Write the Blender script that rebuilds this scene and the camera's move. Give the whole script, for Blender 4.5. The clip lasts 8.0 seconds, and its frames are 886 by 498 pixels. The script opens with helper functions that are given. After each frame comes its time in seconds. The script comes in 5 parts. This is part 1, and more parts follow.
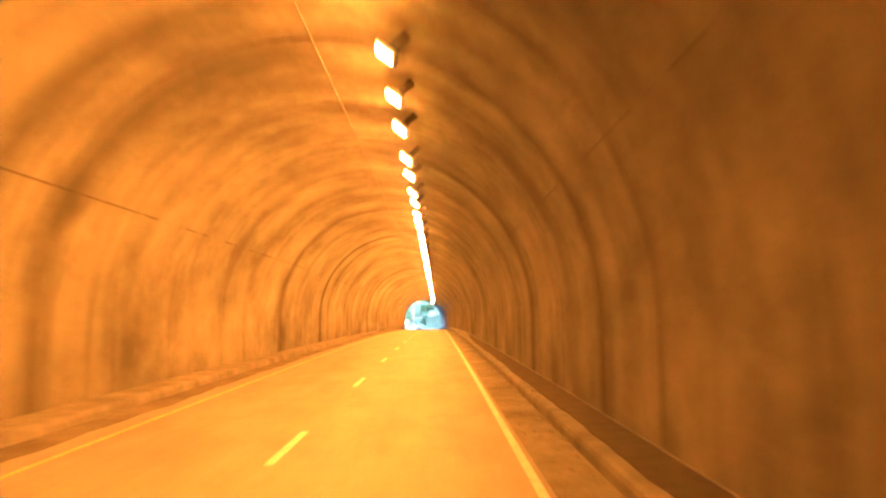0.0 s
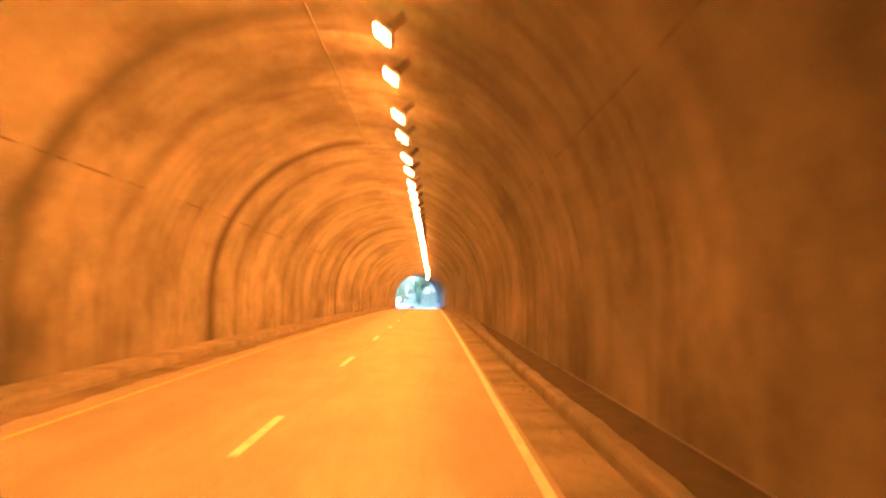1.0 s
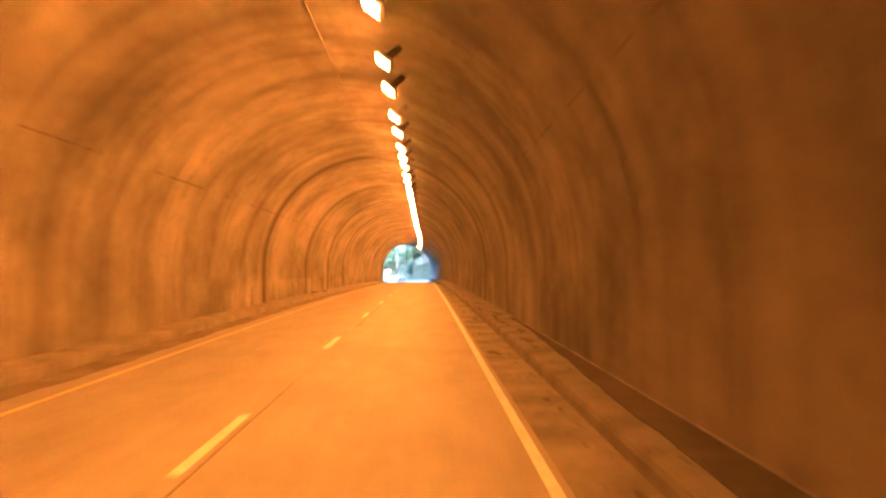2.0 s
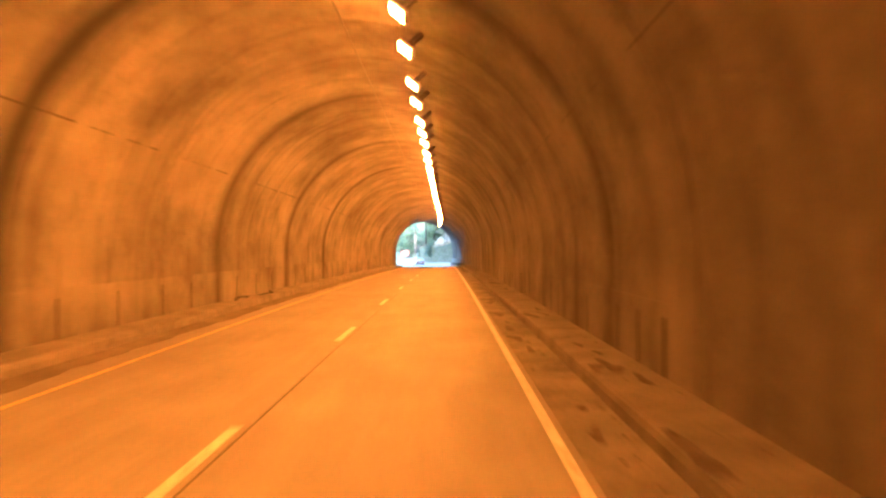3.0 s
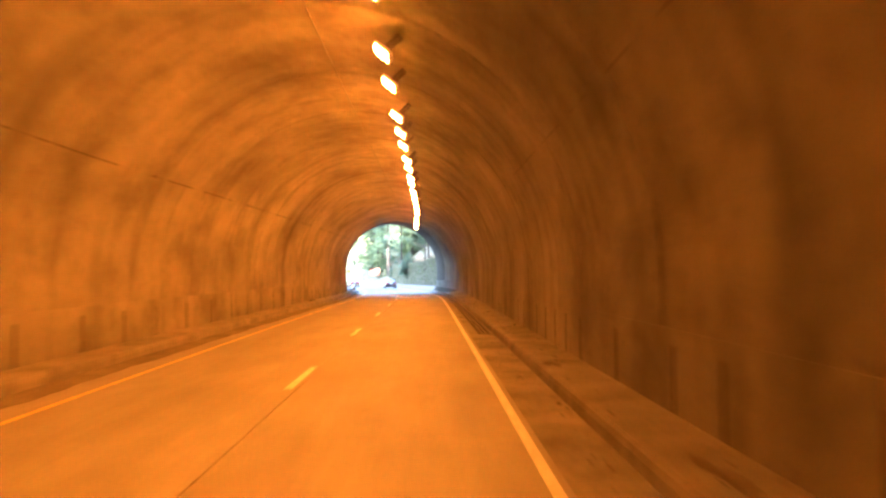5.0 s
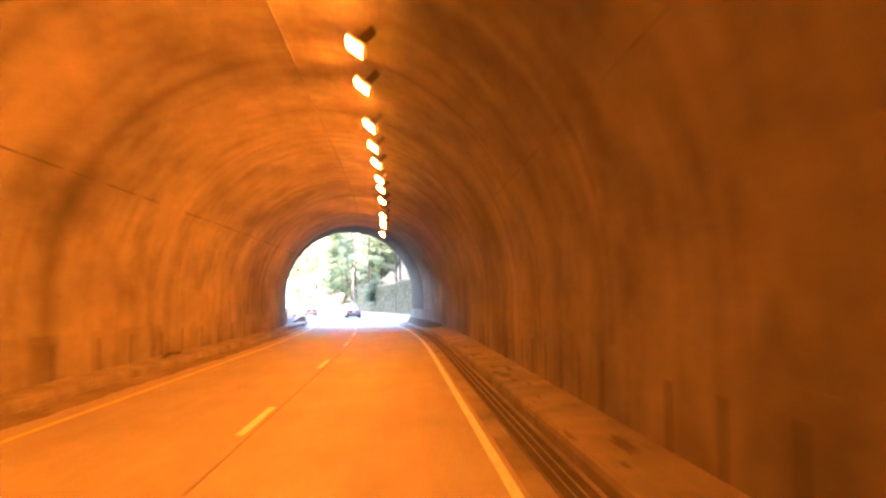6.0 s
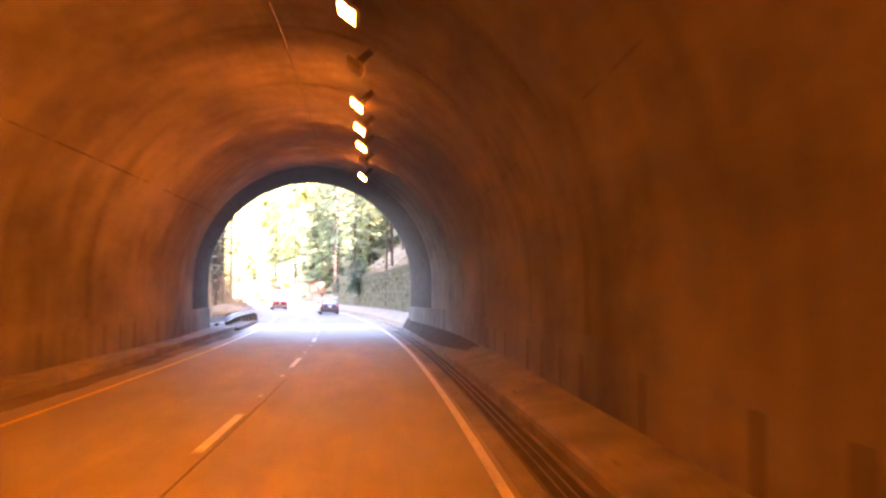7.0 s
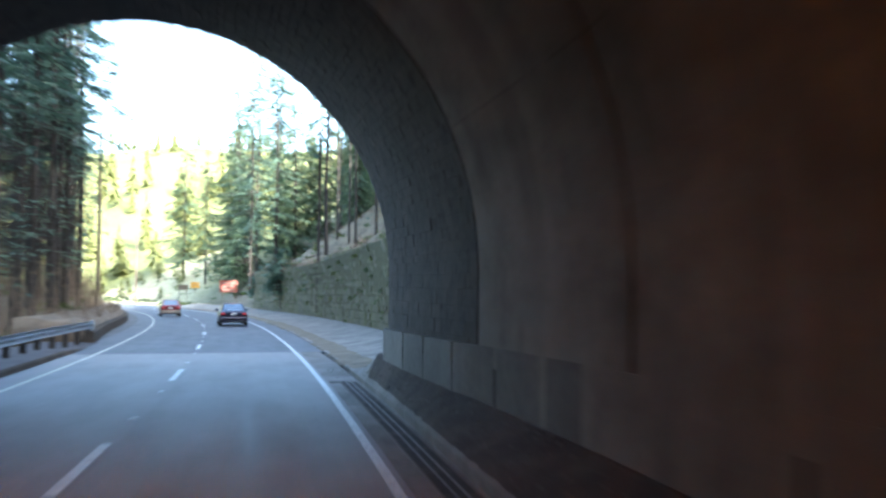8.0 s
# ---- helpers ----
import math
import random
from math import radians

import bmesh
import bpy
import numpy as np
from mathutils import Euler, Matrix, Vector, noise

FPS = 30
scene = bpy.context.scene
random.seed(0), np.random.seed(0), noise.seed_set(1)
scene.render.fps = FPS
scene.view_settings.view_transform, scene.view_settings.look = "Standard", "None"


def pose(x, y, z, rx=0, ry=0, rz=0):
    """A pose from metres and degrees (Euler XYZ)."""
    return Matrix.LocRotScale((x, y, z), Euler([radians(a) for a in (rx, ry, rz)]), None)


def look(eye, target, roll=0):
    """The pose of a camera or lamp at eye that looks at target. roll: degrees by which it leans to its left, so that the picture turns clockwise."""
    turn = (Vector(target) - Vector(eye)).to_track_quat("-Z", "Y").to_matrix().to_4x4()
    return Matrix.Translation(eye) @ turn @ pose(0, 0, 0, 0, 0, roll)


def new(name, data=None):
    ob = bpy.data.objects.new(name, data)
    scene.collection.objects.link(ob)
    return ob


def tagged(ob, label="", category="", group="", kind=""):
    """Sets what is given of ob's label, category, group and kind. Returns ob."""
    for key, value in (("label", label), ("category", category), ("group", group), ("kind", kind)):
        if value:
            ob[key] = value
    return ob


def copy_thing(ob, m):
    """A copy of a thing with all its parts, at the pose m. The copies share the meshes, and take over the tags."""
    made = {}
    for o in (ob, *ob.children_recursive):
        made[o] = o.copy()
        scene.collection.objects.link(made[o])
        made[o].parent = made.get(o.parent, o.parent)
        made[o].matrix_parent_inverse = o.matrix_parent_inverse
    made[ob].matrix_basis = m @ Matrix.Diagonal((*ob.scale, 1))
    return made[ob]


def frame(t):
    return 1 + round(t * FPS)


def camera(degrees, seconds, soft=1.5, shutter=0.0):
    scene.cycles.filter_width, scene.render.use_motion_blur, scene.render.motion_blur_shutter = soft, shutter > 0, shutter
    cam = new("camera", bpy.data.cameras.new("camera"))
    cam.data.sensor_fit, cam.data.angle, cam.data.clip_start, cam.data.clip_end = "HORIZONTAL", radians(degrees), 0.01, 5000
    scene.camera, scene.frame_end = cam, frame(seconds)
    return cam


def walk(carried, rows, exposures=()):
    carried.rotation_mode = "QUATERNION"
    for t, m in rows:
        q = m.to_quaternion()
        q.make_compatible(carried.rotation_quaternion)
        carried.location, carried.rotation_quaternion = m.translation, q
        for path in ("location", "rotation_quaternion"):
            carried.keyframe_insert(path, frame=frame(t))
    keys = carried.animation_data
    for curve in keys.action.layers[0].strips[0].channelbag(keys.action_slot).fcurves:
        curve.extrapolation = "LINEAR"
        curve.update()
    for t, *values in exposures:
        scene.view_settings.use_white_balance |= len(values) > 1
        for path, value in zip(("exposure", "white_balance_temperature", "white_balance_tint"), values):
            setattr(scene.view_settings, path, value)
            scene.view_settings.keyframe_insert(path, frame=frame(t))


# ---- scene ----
cam = camera(54.1, 8.0, soft=2.4, shutter=0.4)
walk(cam, [
    (0.0, pose(2.281, -0.160, 1.440, 94.700, 0.50, -0.410)),
    (0.5, pose(2.280, 12.710, 1.496, 93.804, 0.000, -0.205)),
    (1.0, pose(2.320, 25.865, 1.611, 93.200, -0.262, -0.715)),
    (1.5, pose(2.354, 39.105, 1.716, 91.900, 0.570, -1.345)),
    (1.7, pose(2.352, 44.385, 1.756, 91.70, 0.50, -1.31)),
    (2.8, pose(2.335, 73.440, 1.950, 89.995, 0.090, -0.290)),
    (3.0, pose(2.338, 78.560, 1.956, 89.988, 0.34, 0.240)),
    (3.5, pose(2.328, 91.70, 1.962, 90.165, 1.50, 1.985)),
    (3.8, pose(2.27, 99.65, 1.955, 90.50, 1.60, 4.72)),
    (4.0, pose(2.232, 104.90, 1.950, 90.58, 1.75, 8.10)),
    (4.2, pose(2.28, 110.23, 1.958, 90.80, 1.20, 7.00)),
    (4.5, pose(2.354, 118.20, 1.968, 89.62, 0.20, 1.335)),
    (4.7, pose(2.35, 123.46, 1.94, 90.15, 0.27, -0.10)),
    (5.8, pose(2.308, 152.287, 1.785, 92.579, 0.629, -2.520)),
    (6.0, pose(2.309, 157.45, 1.750, 92.745, 0.54, -2.88)),
    (6.5, pose(2.245, 170.48, 1.700, 92.25, 0.36, -3.80)),
    (7.0, pose(2.285, 183.79, 1.525, 92.23, -0.42, -3.485)),
    (7.5, pose(2.185, 196.86, 1.410, 92.41, -0.80, -4.49)),
    (7.8, pose(2.015, 204.77, 1.325, 92.52, -0.70, -6.28)),
    (8.0, pose(1.825, 209.848, 1.266, 92.283, -0.428, -8.273)),
], exposures=[(0.0, 6.05, 4880, -11), (1.0, 5.77, 5050, 2), (1.5, 5.47, 5030, 4), (3.0, 5.42, 5180, 7), (3.5, 5.72, 5400, 6), (4.5, 5.18, 5600, 6), (6.0, 5.45, 6700, 25), (6.5, 5.4, 7000, 34),
              (7.0, 4.92, 7400, 38), (7.5, 4.3, 6700, 30), (7.8, 3.68, 6000, 11), (8.0, 3.22, 5700, 4)])

# ---- daylight: low sun behind the hill, clear pale sky ----
SUN_ELEV, SUN_DIR = radians(26.5), Vector((0.55, -0.83, 0)).normalized()
world = bpy.data.worlds.new("sky")
scene.world = world
world.use_nodes = True
wn = world.node_tree
wn.nodes.clear()
sky = wn.nodes.new("ShaderNodeTexSky")
sky.sky_type, sky.sun_disc = "NISHITA", False
sky.sun_elevation, sky.sun_rotation = SUN_ELEV, math.atan2(SUN_DIR.x, SUN_DIR.y)
sky.air_density, sky.dust_density = 1.0, 2.5
bg = wn.nodes.new("ShaderNodeBackground")
bg.inputs["Strength"].default_value = 0.15
wo = wn.nodes.new("ShaderNodeOutputWorld")
wn.links.new(sky.outputs[0], bg.inputs[0])
wn.links.new(bg.outputs[0], wo.inputs[0])
sun_data = bpy.data.lights.new("sun", "SUN")
sun_data.energy, sun_data.angle, sun_data.color = 4.5, radians(0.5), (1.0, 0.93, 0.82)
sun = new("sun", sun_data)
sun.matrix_world = look((0, 0, 120), Vector((0, 0, 120)) - SUN_DIR * math.cos(SUN_ELEV) - Vector((0, 0, math.sin(SUN_ELEV))))

LAMP_COLOUR, LAMP_POWER = (1.0, 0.245, 0.0145), 60.0

# ---- the road's line: straight, then two bends to the left; a gentle crest ----
BENDS = [(188.66, 260.86, 0.0017008), (260.86, 294.0, 0.0029975), (294.0, 400.0, 0.0062)]   # from, to, curvature
CREST, SAG1, SAG2 = -0.00012528, 0.000063366, 0.00025
PORTAL, MASONRY = 228.0, 221.8            # outer end of the tunnel, start of its stone-faced mouth
LANE_L, LANE_R = -3.24, 3.45               # yellow and white edge lines; the broken line is at 0
WALL_L, WALL_R = -5.15, 5.2
KERB_L, KERB_R, WALK = -4.35, 4.32, 0.24
RAD, SPRING = (WALL_R - WALL_L) / 2, 2.25


def drift(s):
    """How far the bore's middle lies right of the broken line."""
    t, u = min(1.0, max(0.0, (s - 185) / 30)), min(1.0, max(0.0, (s - 216) / 12.5))
    return 0.02 + 0.15 * t * t * (3 - 2 * t) - 0.56 * u * u * (3 - 2 * u)


def half(s):
    """Half the bore's width, a little less at the mouth."""
    u = min(1.0, max(0.0, (s - 216) / 12.5))
    return RAD - 0.12 * u * u * (3 - 2 * u)


def lift(s):
    """How much the crown stands lower in the long bore and higher at the mouth."""
    return float(np.interp(s, (150, 195, 214, 228), (-0.42, -0.15, -0.02, 0.24)))


def walk_height(s):
    """The right walkway's height at the wall: silted up towards the mouth."""
    return float(np.interp(s, (150, 200, 219.8, 229, 231.5), (WALK, 0.36, 0.49, 0.73, 0.18)))


def rise(s):
    """The road's height at s: a long crest, then a sag."""
    z, g = 0.5 * CREST * (min(s, 225) - 100) ** 2, CREST * 125
    for s0, s1, k in ((225, 290, SAG1), (290, 400, SAG2), (400, 2000, 0.0)):
        if s > s0:
            e = min(s, s1) - s0
            z, g = z + g * e + 0.5 * k * e * e, g + k * e
    return z


def centre(s):
    """The broken line's place and heading at s."""
    x, y, a, done = 0.0, min(s, BENDS[0][0]), 0.0, BENDS[0][0]
    for s0, s1, k in BENDS:
        if s > s0:
            b = a + (min(s, s1) - s0) * k
            x, y, a, done = x - (math.cos(a) - math.cos(b)) / k, y + (math.sin(b) - math.sin(a)) / k, b, s1
    if s > done:
        x, y = x - (s - done) * math.sin(a), y + (s - done) * math.cos(a)
    return x, y, a


def at(s, l, z=0.0):
    x, y, a = centre(s)
    return Vector((x + l * math.cos(a), y + l * math.sin(a), rise(s) + z))


def turned(s, l, z=0.0):
    """The pose of a thing on the road's line that faces along it."""
    return Matrix.Translation(at(s, l, z)) @ Matrix.Rotation(centre(s)[2], 4, "Z")


def steps(a, b, d):
    n = max(1, round((b - a) / d))
    return [a + (b - a) * i / n for i in range(n + 1)]


# ---- materials ----
def material(name, build):
    m = bpy.data.materials.new(name)
    m.use_nodes = True
    nt = m.node_tree
    build(nt, nt.nodes["Principled BSDF"])
    return m


def node(nt, kind, ins=(), **props):
    n = nt.nodes.new(kind)
    if "operation" in props:
        n.operation = props["operation"]
    if "blend_type" in props:
        n.data_type, n.blend_type = "RGBA", props["blend_type"]
    for key, value in dict(ins).items():
        if hasattr(value, "is_output"):
            nt.links.new(value, n.inputs[key])
        else:
            n.inputs[key].default_value = value
    return n


def coords(nt, kind, scale):
    tc = node(nt, "ShaderNodeTexCoord")
    mp = node(nt, "ShaderNodeMapping", {"Vector": tc.outputs[kind], "Scale": scale})
    return mp.outputs[0]


def noise_tex(nt, vec, scale, detail=4.0, rough=0.6):
    return node(nt, "ShaderNodeTexNoise", {"Vector": vec, "Scale": scale, "Detail": detail, "Roughness": rough}).outputs["Fac"]


def ramp(nt, fac, stops):
    r = node(nt, "ShaderNodeValToRGB", {"Fac": fac})
    e = r.color_ramp.elements
    while len(e) < len(stops):
        e.new(0.5)
    for i, (p, c) in enumerate(stops):
        e[i].position = p
        e[i].color = (c, c, c, 1) if isinstance(c, (int, float)) else (*c, 1)
    return r.outputs[0]


def mix(nt, fac, a, b, blend="MIX"):
    m = node(nt, "ShaderNodeMix", blend_type=blend)
    for key, value in ((0, fac), (6, a), (7, b)):
        if hasattr(value, "is_output"):
            nt.links.new(value, m.inputs[key])
        else:
            m.inputs[key].default_value = (*value, 1) if isinstance(value, tuple) else value
    return m.outputs[2]


def bump(nt, b, height, strength, distance=0.02):
    n = node(nt, "ShaderNodeBump", {"Height": height, "Strength": strength, "Distance": distance})
    nt.links.new(n.outputs[0], b.inputs["Normal"])


def plain(name, colour, rough=0.6, metal=0.0, vary=0.25, scale=3.0, kind="Object", grain=0.15):
    """A surface of one colour with patches at two scales and a fine relief."""
    def build(nt, b):
        v = coords(nt, kind, (1, 1, 1))
        big = noise_tex(nt, v, scale)
        fine = noise_tex(nt, v, scale * 14)
        dark = tuple(c * (1 - vary) for c in colour)
        light = tuple(min(1, c * (1 + vary)) for c in colour)
        c = ramp(nt, big, [(0.3, dark), (0.7, light)])
        c = mix(nt, 0.35, c, ramp(nt, fine, [(0.3, dark), (0.7, light)]))
        info = node(nt, "ShaderNodeObjectInfo")
        c = mix(nt, 1.0, c, ramp(nt, info.outputs["Random"], [(0, 1 - vary * 0.5), (1, 1.0)]), "MULTIPLY")
        nt.links.new(c, b.inputs["Base Color"])
        b.inputs["Roughness"].default_value, b.inputs["Metallic"].default_value = rough, metal
        if rough > 0.84:
            b.inputs["Specular IOR Level"].default_value = 0.2
        if grain:
            bump(nt, b, fine, grain)
    return material(name, build)


# sooty bands on the lining: place along the bore, half width, strength
BANDS_LEFT = [(9.0, 0.4, 0.6), (13.2, 0.3, 0.5), (15.9, 0.45, 0.6), (17.5, 0.3, 0.9), (19.0, 0.22, 0.55), (20.5, 0.3, 0.4), (21.9, 0.28, 0.95), (26.0, 0.3, 0.3),
              (30.2, 0.3, 0.75), (31.6, 0.3, 0.75), (37.2, 0.3, 0.95), (41.4, 0.5, 0.6), (45.8, 0.3, 0.5), (50.1, 0.3, 0.5), (54.0, 0.35, 0.85), (55.4, 0.4, 0.95)]
BANDS_LEFT += [(59.2, 0.3, 0.6), (64.9, 0.3, 0.4), (69.2, 0.35, 0.95), (77.5, 0.3, 0.7), (81.0, 0.3, 0.9), (87.9, 0.5, 0.6), (92.8, 0.5, 0.95), (96.1, 0.4, 0.5), (99.8, 0.5, 0.4),
               (106.7, 0.45, 1.0), (119.2, 0.28, 0.9), (123.3, 0.18, 0.75), (131.2, 0.2, 0.9), (141.0, 0.4, 0.6), (150.6, 0.3, 0.8), (164.7, 0.3, 0.7), (176.3, 0.4, 0.5)]
BANDS_RIGHT = [(9.0, 0.5, 0.6), (10.9, 0.5, 0.95), (15.2, 0.4, 0.85), (18.6, 0.3, 0.5), (23.0, 0.3, 0.6), (26.2, 0.4, 0.9), (31.0, 0.3, 0.4), (41.9, 0.45, 0.7), (53.1, 0.55, 0.85), (59.5, 0.4, 0.6),
               (67.3, 0.4, 0.5), (75.0, 0.4, 0.5), (82.7, 0.5, 0.7), (88.6, 0.4, 0.5), (93.8, 0.4, 0.7), (97.4, 0.3, 0.5), (110.4, 0.35, 0.5), (119.1, 0.3, 0.4), (138.0, 0.4, 0.5), (172.2, 0.4, 0.6)]


def bands(nt, u, places):
    """Soft-edged bands at the given places of u, which runs from 0 to 1 over 240 m."""
    out = None
    for i in range(0, len(places), 8):
        stops = []
        for s, w, k in places[i:i + 8]:
            stops += [((s - w * 0.8) / 240, 0.0), ((s - w * 0.4) / 240, k), ((s + w * 0.2) / 240, k), ((s + w * 0.8) / 240, 0.0)]
        r = ramp(nt, u, stops)
        out = r if out is None else mix(nt, 1.0, out, r, "ADD")
    return out


def lining_mat(nt, b):
    uv = coords(nt, "UV", (1, 1, 1))
    grime = noise_tex(nt, coords(nt, "UV", (0.05, 0.10, 1)), 3.0, 6)
    streak = noise_tex(nt, coords(nt, "UV", (0.45, 0.035, 1)), 1.3, 6, 0.7)
    fine = noise_tex(nt, uv, 5.0, 6, 0.7)
    blotch = noise_tex(nt, coords(nt, "UV", (0.30, 0.30, 1)), 1.0, 7, 0.72)
    c = ramp(nt, grime, [(0.32, (0.125, 0.113, 0.096)), (0.66, (0.275, 0.252, 0.217))])
    c = mix(nt, 0.5, c, ramp(nt, streak, [(0.36, 0.45), (0.5, 0.9), (0.7, 1.0)]), "MULTIPLY")
    c = mix(nt, 0.65, c, ramp(nt, blotch, [(0.36, 0.5), (0.52, 1.0)]), "MULTIPLY")
    c = mix(nt, 0.25, c, ramp(nt, fine, [(0.3, 0.75), (0.65, 1.0)]), "MULTIPLY")
    # soot in uneven bands at the casting joints, other ones on either side, and a patchy dark strip right of the crown
    sep = node(nt, "ShaderNodeSeparateXYZ", {"Vector": node(nt, "ShaderNodeTexCoord").outputs["UV"]})
    wob = node(nt, "ShaderNodeMath", {0: noise_tex(nt, coords(nt, "UV", (0.5, 0.35, 1)), 1.0, 5, 0.65), 1: 0.34}, operation="MULTIPLY")
    u = node(nt, "ShaderNodeMath", {0: sep.outputs[0], 1: wob.outputs[0]}, operation="ADD")
    u = node(nt, "ShaderNodeMath", {0: u.outputs[0], 1: -0.17}, operation="ADD")
    u = node(nt, "ShaderNodeMath", {0: u.outputs[0], 1: 1 / 240}, operation="MULTIPLY").outputs[0]
    left_side = ramp(nt, node(nt, "ShaderNodeMath", {0: sep.outputs[1], 1: 0.05}, operation="MULTIPLY").outputs[0], [(0.46, 0.0), (0.52, 1.0)])
    left = bands(nt, u, BANDS_LEFT)
    right = mix(nt, 1.0, bands(nt, u, BANDS_RIGHT), (0.7, 0.7, 0.7), "MULTIPLY")
    edge = mix(nt, left_side, right, left)
    some = ramp(nt, noise_tex(nt, coords(nt, "UV", (0.35, 0.13, 1)), 1.9, 5, 0.65), [(0.28, 0.6), (0.46, 1.0)])
    c = mix(nt, mix(nt, 1.0, edge, some, "MULTIPLY"), c, (0.028, 0.025, 0.021))
    # thinner, fainter ones between them
    wob = node(nt, "ShaderNodeMath", {0: noise_tex(nt, coords(nt, "UV", (0.07, 0.02, 1)), 1.0, 3), 1: 16.0}, operation="MULTIPLY")
    d = node(nt, "ShaderNodeMath", {0: node(nt, "ShaderNodeMath", {0: sep.outputs[0], 1: wob.outputs[0]}, operation="ADD").outputs[0], 1: 1.7}, operation="PINGPONG")
    faint = ramp(nt, d.outputs[0], [(0.03, 0.45), (0.26, 0.0)])
    some = ramp(nt, noise_tex(nt, coords(nt, "UV", (0.12, 0.16, 1)), 1.9, 5, 0.65), [(0.44, 0.0), (0.62, 0.85)])
    c = mix(nt, mix(nt, 1.0, faint, some, "MULTIPLY"), c, (0.055, 0.05, 0.045))
    top = node(nt, "ShaderNodeMath", {0: sep.outputs[1], 1: 8.9}, operation="SUBTRACT")
    top = node(nt, "ShaderNodeMath", {0: top.outputs[0]}, operation="ABSOLUTE")
    crown = ramp(nt, node(nt, "ShaderNodeMath", {0: top.outputs[0], 1: 0.2}, operation="MULTIPLY").outputs[0], [(0.15, 0.75), (0.9, 0.0)])
    mottle = ramp(nt, noise_tex(nt, coords(nt, "UV", (0.35, 0.45, 1)), 1.0, 7, 0.75), [(0.40, 0.0), (0.62, 1.0)])
    c = mix(nt, mix(nt, 1.0, crown, mottle, "MULTIPLY"), c, (0.07, 0.062, 0.055))
    # a broken casting joint high on both sides
    for v, dark in ((15.36, 0.7), (4.37, 0.3)):
        off = node(nt, "ShaderNodeMath", {0: sep.outputs[1], 1: v}, operation="SUBTRACT")
        near = node(nt, "ShaderNodeMath", {0: off.outputs[0]}, operation="ABSOLUTE")
        line = ramp(nt, near.outputs[0], [(0.012, 1.0), (0.03, 0.0)])
        gaps = ramp(nt, noise_tex(nt, coords(nt, "UV", (0.35, 0.05, 1)), 2.0, 3), [(0.46, 0.0), (0.54, dark)])
        c = mix(nt, mix(nt, 1.0, line, gaps, "MULTIPLY"), c, (0.05, 0.045, 0.04))
    nt.links.new(c, b.inputs["Base Color"])
    b.inputs["Roughness"].default_value = 0.9
    b.inputs["Specular IOR Level"].default_value = 0.15
    bump(nt, b, fine, 0.35, 0.02)


def road_mat(dark, light, tyre):
    def build(nt, b):
        long = coords(nt, "UV", (0.06, 1.0, 1))
        fine = noise_tex(nt, coords(nt, "UV", (1, 1, 1)), 40.0, 5, 0.7)
        patch = noise_tex(nt, coords(nt, "UV", (0.25, 0.7, 1)), 1.2, 5)
        wear = noise_tex(nt, long, 2.2, 4)
        c = ramp(nt, patch, [(0.3, dark), (0.7, light)])
        c = mix(nt, 0.7, c, ramp(nt, wear, [(0.35, tyre), (0.6, 1.0)]), "MULTIPLY")
        c = mix(nt, 0.5, c, ramp(nt, fine, [(0.3, 0.6), (0.7, 1.0)]), "MULTIPLY")
        nt.links.new(c, b.inputs["Base Color"])
        nt.links.new(ramp(nt, wear, [(0.3, 0.66), (0.7, 0.86)]), b.inputs["Roughness"])
        bump(nt, b, fine, 0.25, 0.01)
    return build


def paint_mat(colour):
    def build(nt, b):
        v = coords(nt, "UV", (1, 1, 1))
        n = noise_tex(nt, v, 9.0, 6, 0.75)
        c = ramp(nt, n, [(0.34, tuple(x * 0.35 for x in colour)), (0.54, colour)])
        c = mix(nt, 0.5, c, ramp(nt, noise_tex(nt, v, 1.3, 5, 0.7), [(0.35, 0.55), (0.6, 1.0)]), "MULTIPLY")
        nt.links.new(c, b.inputs["Base Color"])
        b.inputs["Roughness"].default_value = 0.55
        bump(nt, b, n, 0.2, 0.005)
    return build


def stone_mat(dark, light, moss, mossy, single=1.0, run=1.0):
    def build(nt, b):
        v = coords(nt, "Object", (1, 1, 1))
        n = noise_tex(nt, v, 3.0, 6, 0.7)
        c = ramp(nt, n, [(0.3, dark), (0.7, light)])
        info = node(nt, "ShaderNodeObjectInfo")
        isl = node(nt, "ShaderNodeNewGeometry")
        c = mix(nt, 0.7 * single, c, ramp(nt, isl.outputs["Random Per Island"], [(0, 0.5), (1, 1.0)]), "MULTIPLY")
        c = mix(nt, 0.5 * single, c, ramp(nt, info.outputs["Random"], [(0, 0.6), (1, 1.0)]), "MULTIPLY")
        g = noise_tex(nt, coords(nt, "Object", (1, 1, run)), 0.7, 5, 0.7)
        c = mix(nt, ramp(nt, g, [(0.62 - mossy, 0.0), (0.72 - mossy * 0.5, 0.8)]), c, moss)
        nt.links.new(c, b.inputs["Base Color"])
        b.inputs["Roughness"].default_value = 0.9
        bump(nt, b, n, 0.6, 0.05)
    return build


